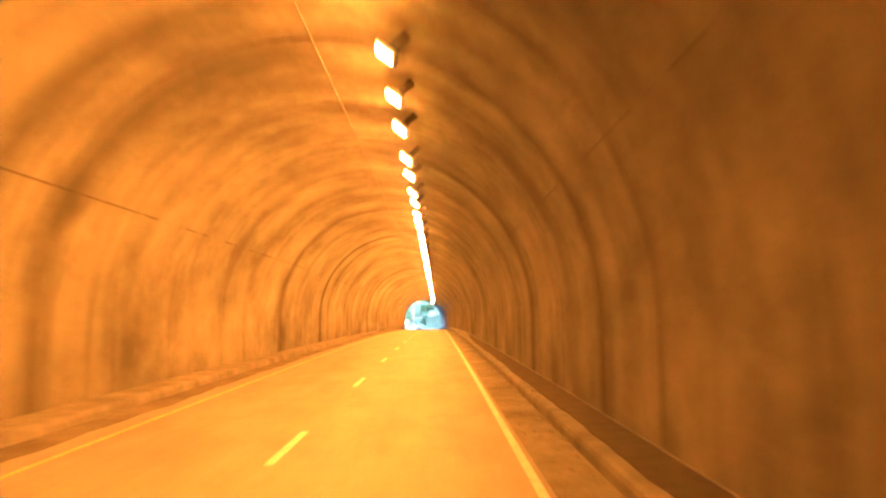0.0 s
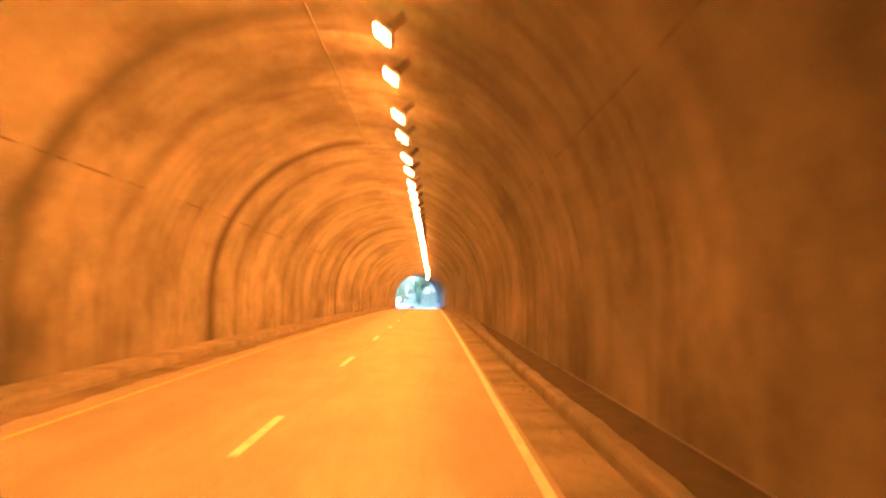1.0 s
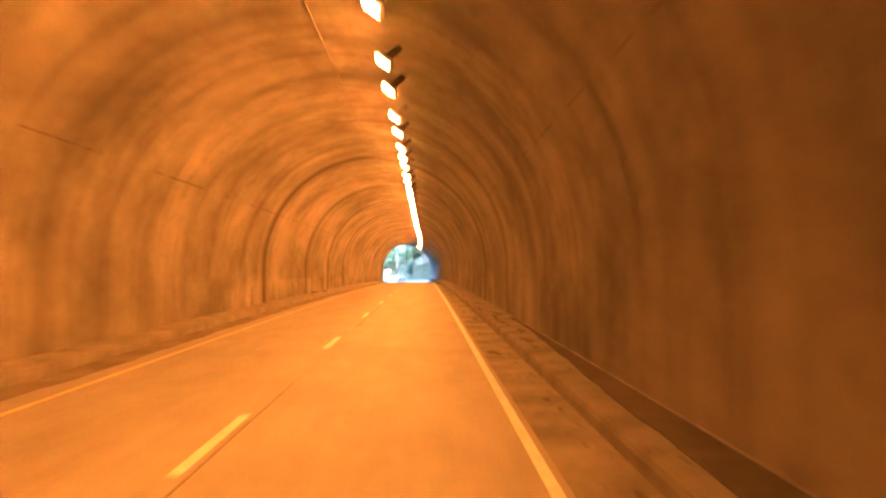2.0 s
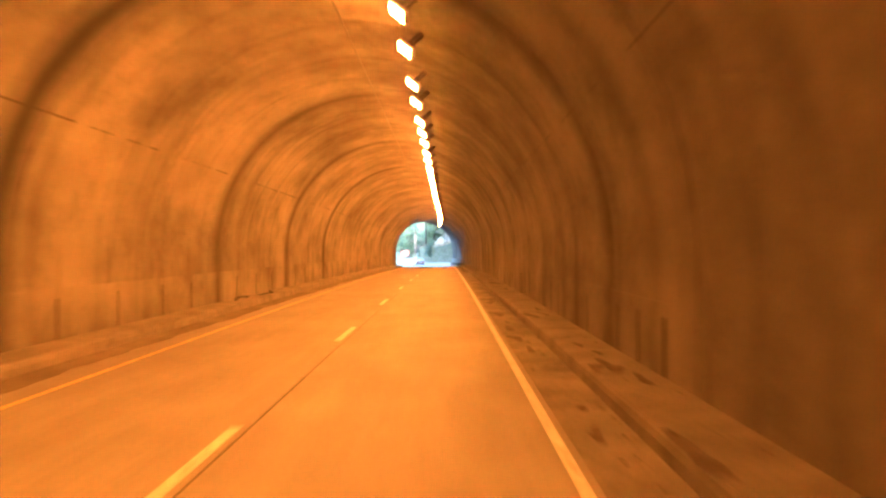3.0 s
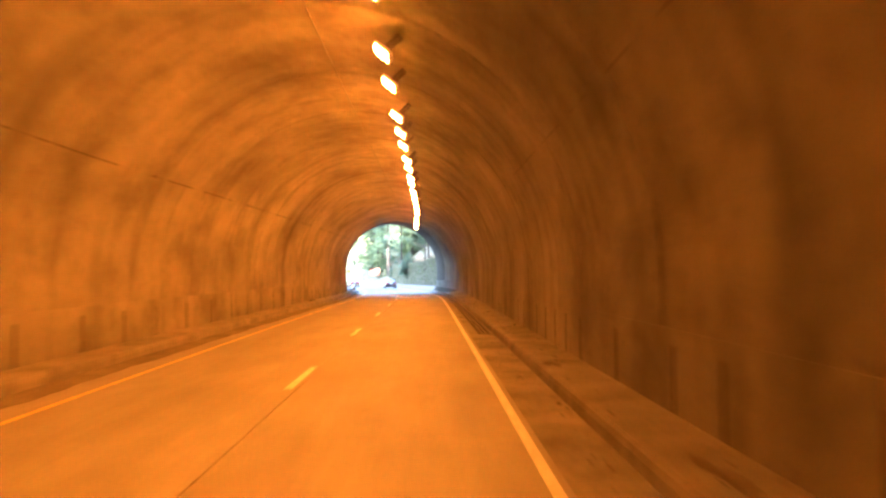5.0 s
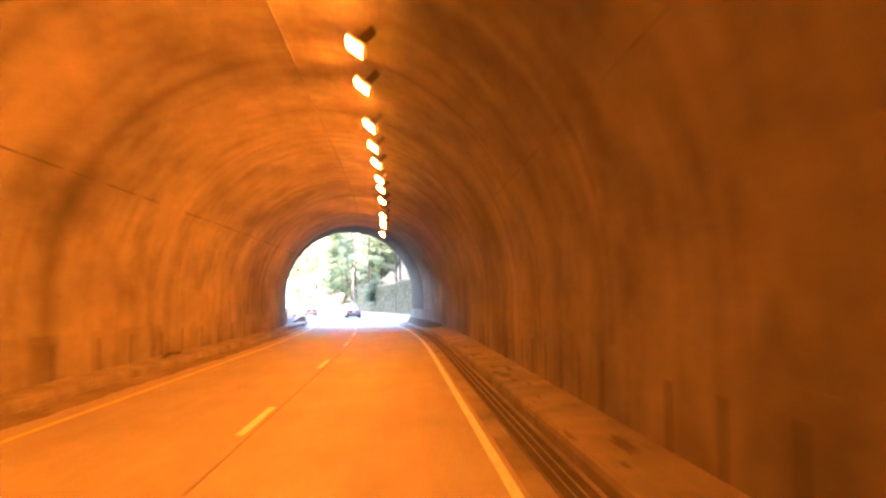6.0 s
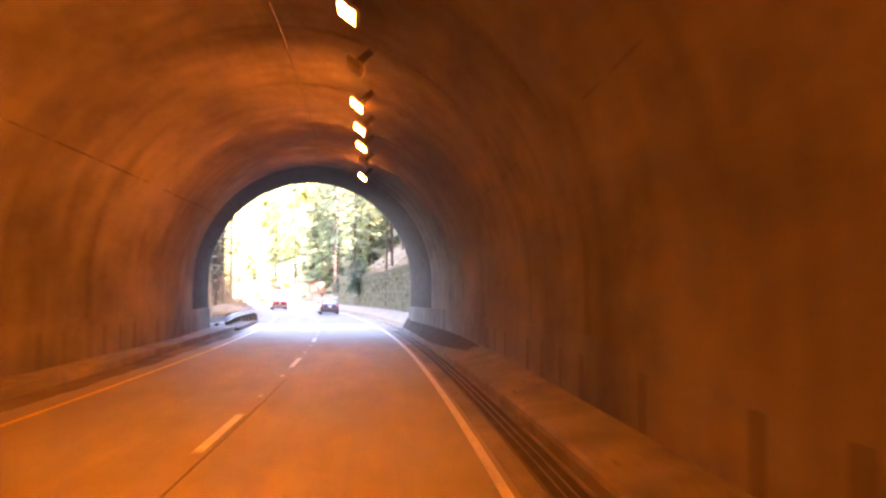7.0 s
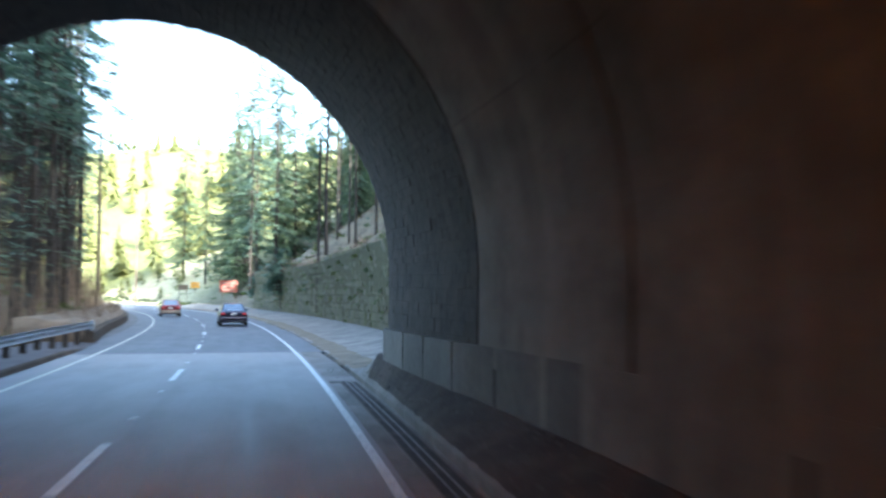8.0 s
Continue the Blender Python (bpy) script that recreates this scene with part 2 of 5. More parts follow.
def foliage_mat(dark, light):
    def build(nt, b):
        isl = node(nt, "ShaderNodeNewGeometry")
        info = node(nt, "ShaderNodeObjectInfo")
        c = ramp(nt, isl.outputs["Random Per Island"], [(0, dark), (1, light)])
        c = mix(nt, 0.5, c, ramp(nt, info.outputs["Random"], [(0, 0.6), (1, 1.0)]), "MULTIPLY")
        nt.links.new(c, b.inputs["Base Color"])
        b.inputs["Roughness"].default_value = 0.6
        tr = node(nt, "ShaderNodeBsdfTranslucent", {"Color": c})
        ms = node(nt, "ShaderNodeMixShader", {0: 0.45, 1: b.outputs[0], 2: tr.outputs[0]})
        nt.links.new(ms.outputs[0], nt.nodes["Material Output"].inputs[0])
    return build


def ground_mat(nt, b):
    v = coords(nt, "Object", (1, 1, 1))
    big, mid, fine = noise_tex(nt, v, 0.06, 6), noise_tex(nt, v, 0.7, 6), noise_tex(nt, v, 8.0, 5, 0.7)
    c = ramp(nt, mid, [(0.3, (0.10, 0.085, 0.055)), (0.5, (0.19, 0.155, 0.10)), (0.7, (0.24, 0.195, 0.125))])
    c = mix(nt, ramp(nt, big, [(0.45, 0.0), (0.65, 0.45)]), c, (0.085, 0.10, 0.035))
    c = mix(nt, 0.6, c, ramp(nt, fine, [(0.3, 0.5), (0.7, 1.0)]), "MULTIPLY")
    # grass and young woods on the far slopes, their colours paled for sunlit haze
    sep = node(nt, "ShaderNodeSeparateXYZ", {"Vector": node(nt, "ShaderNodeTexCoord").outputs["Object"]})
    far = node(nt, "ShaderNodeMapRange", {0: sep.outputs[1], 1: 335.0, 2: 378.0})
    green = ramp(nt, noise_tex(nt, v, 0.05, 8, 0.75), [(0.3, (0.10, 0.11, 0.03)), (0.6, (0.20, 0.20, 0.06))])
    c = mix(nt, far.outputs[0], c, green)
    hazy_straw = ramp(nt, mid, [(0.3, (0.30, 0.26, 0.13)), (0.65, (0.46, 0.41, 0.24))])
    near = node(nt, "ShaderNodeMapRange", {0: sep.outputs[1], 1: 326.0, 2: 342.0})
    past = node(nt, "ShaderNodeMapRange", {0: sep.outputs[1], 1: 408.0, 2: 392.0})
    west = node(nt, "ShaderNodeMapRange", {0: sep.outputs[0], 1: -14.0, 2: -20.0})
    there = node(nt, "ShaderNodeMath", {0: near.outputs[0], 1: past.outputs[0]}, operation="MULTIPLY")
    there = node(nt, "ShaderNodeMath", {0: there.outputs[0], 1: west.outputs[0]}, operation="MULTIPLY")
    c = mix(nt, there.outputs[0], c, hazy_straw)
    nt.links.new(c, b.inputs["Base Color"])
    b.inputs["Roughness"].default_value = 0.95
    bump(nt, b, fine, 0.6, 0.1)


def glow_mat(colour, strength):
    def build(nt, b):
        b.inputs["Base Color"].default_value = (*colour, 1)
        b.inputs["Emission Color"].default_value = (*colour, 1)
        b.inputs["Emission Strength"].default_value = strength
    return build


def glass_mat(nt, b):
    b.inputs["Base Color"].default_value = (0.06, 0.08, 0.10, 1)
    b.inputs["Roughness"].default_value = 0.05
    b.inputs["IOR"].default_value = 2.2
    b.inputs["Coat Weight"].default_value = 1.0


def car_paint(colour):
    def build(nt, b):
        n = noise_tex(nt, coords(nt, "Object", (1, 1, 1)), 4.0, 5)
        c = ramp(nt, n, [(0.3, tuple(x * 0.8 for x in colour)), (0.7, colour)])
        nt.links.new(c, b.inputs["Base Color"])
        b.inputs["Roughness"].default_value, b.inputs["Metallic"].default_value = 0.3, 0.3
        b.inputs["Coat Weight"].default_value = 0.4
    return build


M_LINING = material("lining_concrete", lining_mat)
M_SLAB = material("road_concrete", road_mat((0.20, 0.19, 0.178), (0.268, 0.258, 0.24), 0.72))
M_ASPHALT = material("asphalt", road_mat((0.08, 0.083, 0.088), (0.125, 0.129, 0.135), 0.8))
M_WALK = plain("walkway_concrete", (0.175, 0.16, 0.14), 0.9, vary=0.45, scale=0.9)
M_DADO = plain("dado_concrete", (0.142, 0.134, 0.118), 0.85, vary=0.35, scale=0.5)
M_GUTTER = plain("dirty_gutter", (0.19, 0.175, 0.155), 0.9, vary=0.6, scale=0.55)
M_GRAVEL = plain("grey_gravel", (0.13, 0.115, 0.10), 0.9, vary=0.5, scale=6.0)
M_DAMP = plain("damp_silt", (0.055, 0.044, 0.035), 0.95, vary=0.6, scale=1.4, grain=0.5)
M_MUD = plain("muddy_gutter", (0.135, 0.118, 0.10), 0.95, vary=0.5, scale=0.6)
M_RAIL = plain("worn_steel", (0.115, 0.10, 0.088), 0.6, 0.0, vary=0.6)
M_RUST = plain("rusty_iron", (0.10, 0.075, 0.055), 0.75, 0.2, vary=0.4)
M_PATCH = plain("dirt_patch", (0.115, 0.10, 0.085), 0.95, vary=0.4)
M_DIRT = plain("dark_dirt", (0.07, 0.058, 0.045), 0.95, vary=0.4)
M_SEAM = plain("seam_filler", (0.12, 0.11, 0.10), 0.9, vary=0.3)
M_DUSTY = plain("dusty_asphalt", (0.13, 0.125, 0.12), 0.9, vary=0.35, scale=0.6)
M_BANK = plain("dry_earth", (0.19, 0.145, 0.10), 0.95, vary=0.5, scale=1.1, grain=0.5)
M_VERGETOP = plain("dusty_walkway", (0.095, 0.085, 0.082), 0.9, vary=0.35, scale=0.8)
M_VERGE = plain("muddy_kerb", (0.066, 0.05, 0.036), 0.95, vary=0.45, scale=0.8)
M_CONDUIT = plain("dusty_conduit", (0.07, 0.062, 0.054), 0.8, vary=0.3)
M_TAN = plain("tan_cladding", (0.21, 0.175, 0.14), 0.5, vary=0.1)
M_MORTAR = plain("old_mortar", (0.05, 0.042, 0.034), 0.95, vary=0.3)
M_MOSS = plain("mossy_mortar", (0.10, 0.094, 0.05), 0.95, vary=0.4)
M_SOOT = plain("sooty_joint", (0.05, 0.045, 0.04), 0.95, vary=0.3)
M_APRON = plain("apron_concrete", (0.235, 0.215, 0.185), 0.95, vary=0.55, scale=0.9, grain=0.4)
M_PALE = material("pale_road_paint", paint_mat((0.58, 0.53, 0.40)))
M_WHITE = material("white_road_paint", paint_mat((0.62, 0.61, 0.58)))
M_YELLOW = material("yellow_road_paint", paint_mat((0.66, 0.43, 0.012)))
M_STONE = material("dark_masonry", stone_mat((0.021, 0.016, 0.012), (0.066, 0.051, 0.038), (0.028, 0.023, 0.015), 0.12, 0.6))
M_MOSSY = material("mossy_masonry", stone_mat((0.105, 0.088, 0.052), (0.225, 0.19, 0.118), (0.115, 0.11, 0.04), 0.22, 0.85, 0.3))
M_BARK = plain("bark", (0.062, 0.052, 0.044), 0.95, vary=0.4, scale=2.0, grain=0.6)
M_BRUSH = plain("dry_brush", (0.20, 0.15, 0.105), 0.95, vary=0.5, scale=0.8)
M_LIGHTLEAF = material("light_needles", foliage_mat((0.088, 0.145, 0.08), (0.21, 0.275, 0.14)))
M_NEEDLE = material("fir_needles", foliage_mat((0.07, 0.125, 0.09), (0.18, 0.26, 0.17)))
M_LEAF = material("scrub_leaves", foliage_mat((0.05, 0.075, 0.025), (0.14, 0.16, 0.05)))
# pale, low-contrast needles: the haze over the far woods is put into their colour
M_FAR = material("far_woods", foliage_mat((0.13, 0.142, 0.045), (0.22, 0.222, 0.07)))
M_GROUND = material("forest_floor", ground_mat)
M_STEEL = plain("galvanised_steel", (0.42, 0.43, 0.44), 0.4, 0.7, vary=0.2)
M_DARKSTEEL = plain("rusty_steel", (0.10, 0.075, 0.055), 0.6, 0.6, vary=0.4)
M_HOUSING = plain("lamp_housing", (0.42, 0.39, 0.35), 0.6, 0.2, vary=0.2)
M_LENS = material("sodium_lens", glow_mat(LAMP_COLOUR, LAMP_POWER))
# three quarters of the power, for the lamps near the mouth
M_DIMLENS = material("dim_sodium_lens", glow_mat(LAMP_COLOUR, LAMP_POWER * 0.75))
M_DEADLENS = plain("dead_lens", (0.45, 0.40, 0.34), 0.3, vary=0.1)
M_WOOD = plain("weathered_timber", (0.16, 0.125, 0.09), 0.9, vary=0.35)
M_POST = plain("dark_timber", (0.055, 0.043, 0.033), 0.9, vary=0.4)
M_SOIL = plain("roadside_dirt", (0.16, 0.13, 0.092), 0.95, vary=0.5, scale=1.6, grain=0.5)
M_LOG = plain("bleached_log", (0.42, 0.37, 0.30), 0.9, vary=0.3)
M_ORANGE = plain("orange_sign_face", (0.23, 0.055, 0.035), 0.5, vary=0.2)
M_SIGNY = plain("yellow_sign_face", (0.50, 0.24, 0.03), 0.5, vary=0.1)
M_BLACK = plain("black_rubber", (0.02, 0.02, 0.02), 0.8, vary=0.3)
M_GLASS = material("tinted_glass", glass_mat)
M_TAIL = material("red_lens", glow_mat((0.45, 0.012, 0.012), 0.02))
M_PLATE = plain("plate_face", (0.7, 0.7, 0.68), 0.5, vary=0.05)
M_BAR = plain("plate_bars", (0.05, 0.05, 0.10), 0.5, vary=0.05)
M_BLUECAR = material("dark_blue_paint", car_paint((0.014, 0.013, 0.03)))
M_REDCAR = material("red_paint", car_paint((0.13, 0.007, 0.010)))
M_SILVER = material("silver_trim", car_paint((0.55, 0.55, 0.55)))


# ---- building helpers ----
def mesh(name, verts, faces, mat, parent=None, uvs=None, smooth=False):
    me = bpy.data.meshes.new(name)
    me.from_pydata([tuple(v) for v in verts], [], faces)
    if uvs is not None:
        layer = me.uv_layers.new(name="uv")
        idx = np.zeros(len(me.loops), dtype=np.int32)
        me.loops.foreach_get("vertex_index", idx)
        layer.data.foreach_set("uv", np.asarray(uvs, dtype=np.float32)[idx].ravel())
    if smooth:
        me.polygons.foreach_set("use_smooth", [True] * len(me.polygons))
    me.materials.append(mat)
    ob = new(name, me)
    ob.parent = parent
    return ob


def part(name, bm, mat, parent=None, label="", smooth=False):
    me = bpy.data.meshes.new(name)
    bmesh.ops.recalc_face_normals(bm, faces=bm.faces)
    bm.to_mesh(me)
    bm.free()
    if smooth:
        me.polygons.foreach_set("use_smooth", [True] * len(me.polygons))
    me.materials.append(mat)
    ob = new(name, me)
    ob.parent = parent
    return tagged(ob, label)


def loft(name, stations, profile, mat, parent=None, closed=True, smooth=False, v_start=0.0, v_turn=1):
    """A body swept along the road's line. profile: (l, z) or a function of s that gives them."""
    verts, uvs, faces, n = [], [], [], 0
    for s in stations:
        p = profile(s) if callable(profile) else profile
        n, v = len(p), v_start
        for i, (l, z) in enumerate(p):
            if i:
                v += v_turn * math.hypot(l - p[i - 1][0], z - p[i - 1][1])
            verts.append(at(s, l, z))
            uvs.append((s, v))
    m = len(stations)
    for j in range(m - 1):
        for i in range(n if closed else n - 1):
            k = (i + 1) % n
            faces.append((j * n + i, j * n + k, (j + 1) * n + k, (j + 1) * n + i))
    if closed:
        faces.append(tuple(range(n))[::-1])
        faces.append(tuple((m - 1) * n + i for i in range(n)))
    ob = mesh(name, verts, faces, mat, parent, uvs)
    bm = bmesh.new()
    bm.from_mesh(ob.data)
    bmesh.ops.recalc_face_normals(bm, faces=bm.faces)
    bm.to_mesh(ob.data)
    bm.free()
    if smooth:
        ob.data.polygons.foreach_set("use_smooth", [True] * len(ob.data.polygons))
    return ob


def box(bm, x0, y0, z0, x1, y1, z1, bevel=0.0, m=None):
    r = bmesh.ops.create_cube(bm, size=1)
    vs = r["verts"]
    for v in vs:
        v.co = Vector(((x0 + x1) / 2 + v.co.x * (x1 - x0), (y0 + y1) / 2 + v.co.y * (y1 - y0), (z0 + z1) / 2 + v.co.z * (z1 - z0)))
        if m:
            v.co = m @ v.co
    if bevel:
        es = list({e for v in vs for e in v.link_edges})
        bmesh.ops.bevel(bm, geom=es, offset=bevel, segments=2, affect="EDGES", profile=0.5)


def tube(bm, points, radii, sides=8):
    rings = []
    for i, p in enumerate(points):
        p = Vector(p)
        d = (Vector(points[min(i + 1, len(points) - 1)]) - Vector(points[max(i - 1, 0)])).normalized()
        a = d.orthogonal().normalized()
        b = d.cross(a)
        r = radii[i] if isinstance(radii, (list, tuple)) else radii
        rings.append([bm.verts.new(p + (a * math.cos(t) + b * math.sin(t)) * r) for t in (math.tau * k / sides for k in range(sides))])
    # keep neighbouring rings untwisted
    for i in range(len(rings) - 1):
        A, B = rings[i], rings[i + 1]
        k = min(range(sides), key=lambda q: (B[q].co - A[0].co).length)
        rings[i + 1] = B = B[k:] + B[:k]
        if (B[1].co - A[1].co).length > (B[-1].co - A[1].co).length:
            rings[i + 1] = B = [B[0]] + B[:0:-1]
        for q in range(sides):
            bm.faces.new((A[q], A[(q + 1) % sides], B[(q + 1) % sides], B[q]))
    bm.faces.new(rings[0][::-1])
    bm.faces.new(rings[-1])


def empty(name, m=None):
    e = new(name)
    e.empty_display_size = 0.2
    if m is not None:
        e.matrix_world = m
    return e


def arch(s, r_off=0.0, base=0.1, n=44, spring=SPRING):
    """The bore's outline from the right foot over the crown to the left foot."""
    r, c, spring = half(s) + r_off, drift(s), spring + lift(s)
    pts = [(c + r, base), (c + r, base + (spring - base) * 0.5)]
    pts += [(c + r * math.cos(math.pi * i / n), spring + r * math.sin(math.pi * i / n)) for i in range(n + 1)]
    return pts + [(c - r, base + (spring - base) * 0.5), (c - r, base)]
# ---- ground: one sheet, with the hill over the tunnel, the bank and the far slopes ----
def smooth(a, b, x):
    t = np.clip((x - a) / (b - a), 0, 1)
    return t * t * (3 - 2 * t)


LINE_S = np.arange(-80.0, 900.0, 2.0)
LINE = np.array([centre(float(s)) for s in LINE_S])
LINE_Z = np.array([rise(float(s)) for s in LINE_S])
PX, PY, PA = centre(PORTAL)
SHEAR = math.tan(PA)


def waves(x, y, d, seed):
    """Soft uneven ground, about -1 to 1."""
    r = np.random.RandomState(seed)
    out = np.zeros_like(x)
    for i in range(7):
        a, p, k = r.uniform(0, 6.28), r.uniform(0, 6.28), r.uniform(0.6, 1.9) / d
        out += np.sin((x * math.cos(a) + y * math.sin(a)) * k * 6.28 + p)
    return out / 4.0


def along(x, y):
    s, l, z = np.zeros_like(x), np.zeros_like(x), np.zeros_like(x)
    for i in range(len(x)):
        d = (LINE[:, 0] - x[i]) ** 2 + (LINE[:, 1] - y[i]) ** 2
        j = int(np.argmin(d))
        cx, cy, a = LINE[j]
        dx, dy = x[i] - cx, y[i] - cy
        s[i] = LINE_S[j] - dx * math.sin(a) + dy * math.cos(a)
        l[i] = dx * math.cos(a) + dy * math.sin(a)
        z[i] = LINE_Z[j]
    return s, l, z


def height(x, y):
    s, l, z0 = along(x, y)
    n1, n2 = waves(x, y, 30, 1), waves(x, y, 7, 2)
    side = l
    l = np.where(l > 0, np.maximum(l - 0.25 * np.clip(s - 318, 0, 80), np.minimum(l, 6.0)), l)
    behind = (y - x * SHEAR) < (PY - PX * SHEAR) + 0.05
    # the valley floor, a strip for the road, the bank to the right, a knoll to the left
    right = -0.3 + (4.4 * smooth(9.3, 10.6, l) + 0.7 * smooth(8.5, 11, l) * smooth(302, 312, s)) * (1 - 0.7 * smooth(302, 316, s)) + np.clip(l - 10.2, 0, 90) * 0.62 * (1 - 0.35 * smooth(320, 420, s))
    right += (n1 * 1.2 + n2 * 0.35) * smooth(9.5, 16, l)
    left = -0.25 + 1.9 * smooth(-6.5, -9.5, l) * smooth(258, 275, s) * (1 - smooth(335, 370, s)) - 0.02 * np.clip(-l - 9, 0, 200)
    left += (n1 * 0.5 + n2 * 0.2) * smooth(-7.5, -12, l)
    out = np.where(l > 0, np.where(l > 6, right, -0.12), np.where(l < -6.2, left, -0.12))
    far = smooth(400, 640, y) * 19 + smooth(640, 1300, y) * 24
    out = out + far * smooth(10, 60, np.abs(l) + 0 * l) + n1 * 3 * smooth(430, 600, y) * smooth(15, 60, np.abs(l))
    hill = 9.6 + 62 * smooth(0, 75, (PY - PX * SHEAR) - (y - x * SHEAR)) + np.clip(l, 0, 120) * 0.25 + n1 * 1.5 - 0.35 * np.clip(-l - 25, 0, 150)
    return np.where(behind, z0 + np.maximum(hill, right * 0 + 9.4), z0 + out)


def lines(parts):
    out = []
    for a, b, d in parts:
        out += steps(a, b, d)[:-1]
    return out + [parts[-1][1]]


gx = lines([(-900, -200, 60), (-200, -60, 10), (-60, 70, 1.6), (70, 200, 10), (200, 900, 60)])
base = PY - PX * SHEAR
gy = lines([(-300, -60, 40), (-60, base, 9)]) + lines([(base + 0.12, base + 120, 2.0), (base + 120, base + 260, 5), (base + 260, base + 900, 30), (base + 900, base + 2400, 150)])
GX, GY = np.meshgrid(np.array(gx), np.array(gy))
GY = GY + GX * SHEAR * np.clip(1 - np.abs(GX) / 400, 0, 1)
fx, fy = GX.ravel(), GY.ravel()
fz = height(fx, fy)
nx, ny = len(gx), len(gy)
step_row = sum(1 for v in gy if v <= base + 1e-6) - 1
faces = []
for j in range(ny - 1):
    for i in range(nx - 1):
        if j == step_row and -11.5 < gx[i] - PX < 10.5:
            continue
        faces.append((j * nx + i, j * nx + i + 1, (j + 1) * nx + i + 1, (j + 1) * nx + i))
ground = mesh("ground", np.stack([fx, fy, fz], 1), faces, M_GROUND, smooth=True)
tagged(ground, "brown forest floor with grass rising to steep wooded slopes", "ground", kind="structure")


def land(s, l):
    p = at(s, l)
    return Vector((p.x, p.y, float(height(np.array([p.x]), np.array([p.y]))[0])))


# ---- the bore ----
lining = empty("wall_lining")
tagged(lining, "sooty streaked concrete lining of an arched road tunnel", "tunnel wall", kind="structure")
rng = random.Random(2)
ring_ends = [-45.0]
while ring_ends[-1] < MASONRY - 7:
    ring_ends.append(ring_ends[-1] + rng.uniform(3.6, 6.2))
ring_ends.append(MASONRY)
for s0, s1 in zip(ring_ends, ring_ends[1:]):
    def outline(s, s0=s0, s1=s1):
        return arch(s, 0.03 if min(s - s0, s1 - s) < 0.01 else 0.0) + arch(s, 0.55)[::-1]
    loft("lining_ring", [s0, s0 + 0.06, (2 * s0 + s1) / 3, (s0 + 2 * s1) / 3, s1 - 0.06, s1], outline, M_LINING, lining, smooth=False)
# unseen cap, added behind the camera to close off the bore
back = loft("wall_back", [-45.6, -45.0], arch(-45, 0.55), M_LINING)
tagged(back, "added unseen wall that closes the bore behind the camera", "wall", kind="structure")

# the stone-faced mouth: rough courses set a little back
mouth = empty("wall_mouth")
tagged(mouth, "dark rough masonry facing the last metres of the tunnel", "tunnel wall", kind="structure")
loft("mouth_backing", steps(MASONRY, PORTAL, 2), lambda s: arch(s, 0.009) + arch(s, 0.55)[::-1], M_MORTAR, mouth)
girth = math.pi * RAD + 2 * (SPRING - 1.2)


def on_arch(s, v, r_off):
    """The point at length v along the bore's outline above the dado."""
    r, side, c, up = half(s) + r_off, SPRING - 1.2, drift(s), lift(s)
    if v < side:
        return c + r, 1.2 + v * (side + up) / side
    if v > side + math.pi * RAD:
        return c - r, SPRING + up - (v - side - math.pi * RAD) * (side + up) / side
    a = (v - side) / RAD
    return c + r * math.cos(a), SPRING + up + r * math.sin(a)


def stone_block(verts, faces, s0, s1, v0, v1, rng):
    proud = rng.uniform(0.0, 0.010)
    g, c = 0.0008, 0.005
    k = len(verts)
    for r_off, e in ((0.24, g), (0.012 - proud * 0.5, g), (0.006 - proud, c)):
        for s, v in ((s0 + e, v0 + e), (s1 - e, v0 + e), (s1 - e, v1 - e), (s0 + e, v1 - e)):
            l, z = on_arch(s, v, r_off + rng.uniform(-0.006, 0.006))
            verts.append(at(s, l, z))
    for j in (0, 4):
        for i in range(4):
            faces.append((k + j + i, k + j + (i + 1) % 4, k + j + 4 + (i + 1) % 4, k + j + 4 + i))
    faces.append((k + 8, k + 9, k + 10, k + 11))


rng = random.Random(5)
rest_v, rest_f = [], []
rows = 104
courses = [0.0]
for _ in range(rows):
    courses.append(courses[-1] + rng.uniform(0.7, 1.3))
courses = [girth * v / courses[-1] for v in courses]
for v0, v1 in zip(courses, courses[1:]):
    s = MASONRY
    while s < PORTAL - 0.05:
        e = min(PORTAL + rng.uniform(-0.03, 0.06), s + rng.uniform(0.14, 0.42))
        if PORTAL - e < 0.25:
            e = PORTAL + rng.uniform(-0.04, 0.08)
        if e > PORTAL - 0.75:
            vs, fs = [], []
            stone_block(vs, fs, s, e, v0, v1, rng)
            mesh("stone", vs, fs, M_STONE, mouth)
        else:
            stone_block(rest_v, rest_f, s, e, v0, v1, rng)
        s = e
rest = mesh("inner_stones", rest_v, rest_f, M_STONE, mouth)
tagged(rest, kind="stuff")

# headwall round the mouth
outer = [(-11.5, -0.4), (-11.5, 11.2), (10.5, 11.2), (10.5, -0.4)]
hole, CL = arch(PORTAL, 0.10, base=-0.4), drift(PORTAL)
hv, hf = [], []
ring_in = hole
ring_out = []
for l, z in hole:
    d = Vector((l - CL, z - 3.0))
    k = min((11.5 + CL) / abs(d.x) if d.x < 0 else (10.5 - CL) / max(d.x, 1e-6), 8.2 / d.y if d.y > 0 else 3.4 / max(-d.y, 1e-6))
    ring_out.append((CL + d.x * k, 3.0 + d.y * k))
n = len(hole)
for s in (PORTAL - 0.5, PORTAL + 0.15):
    for ring in (ring_in, ring_out):
        hv += [at(s, l, z) for l, z in ring]
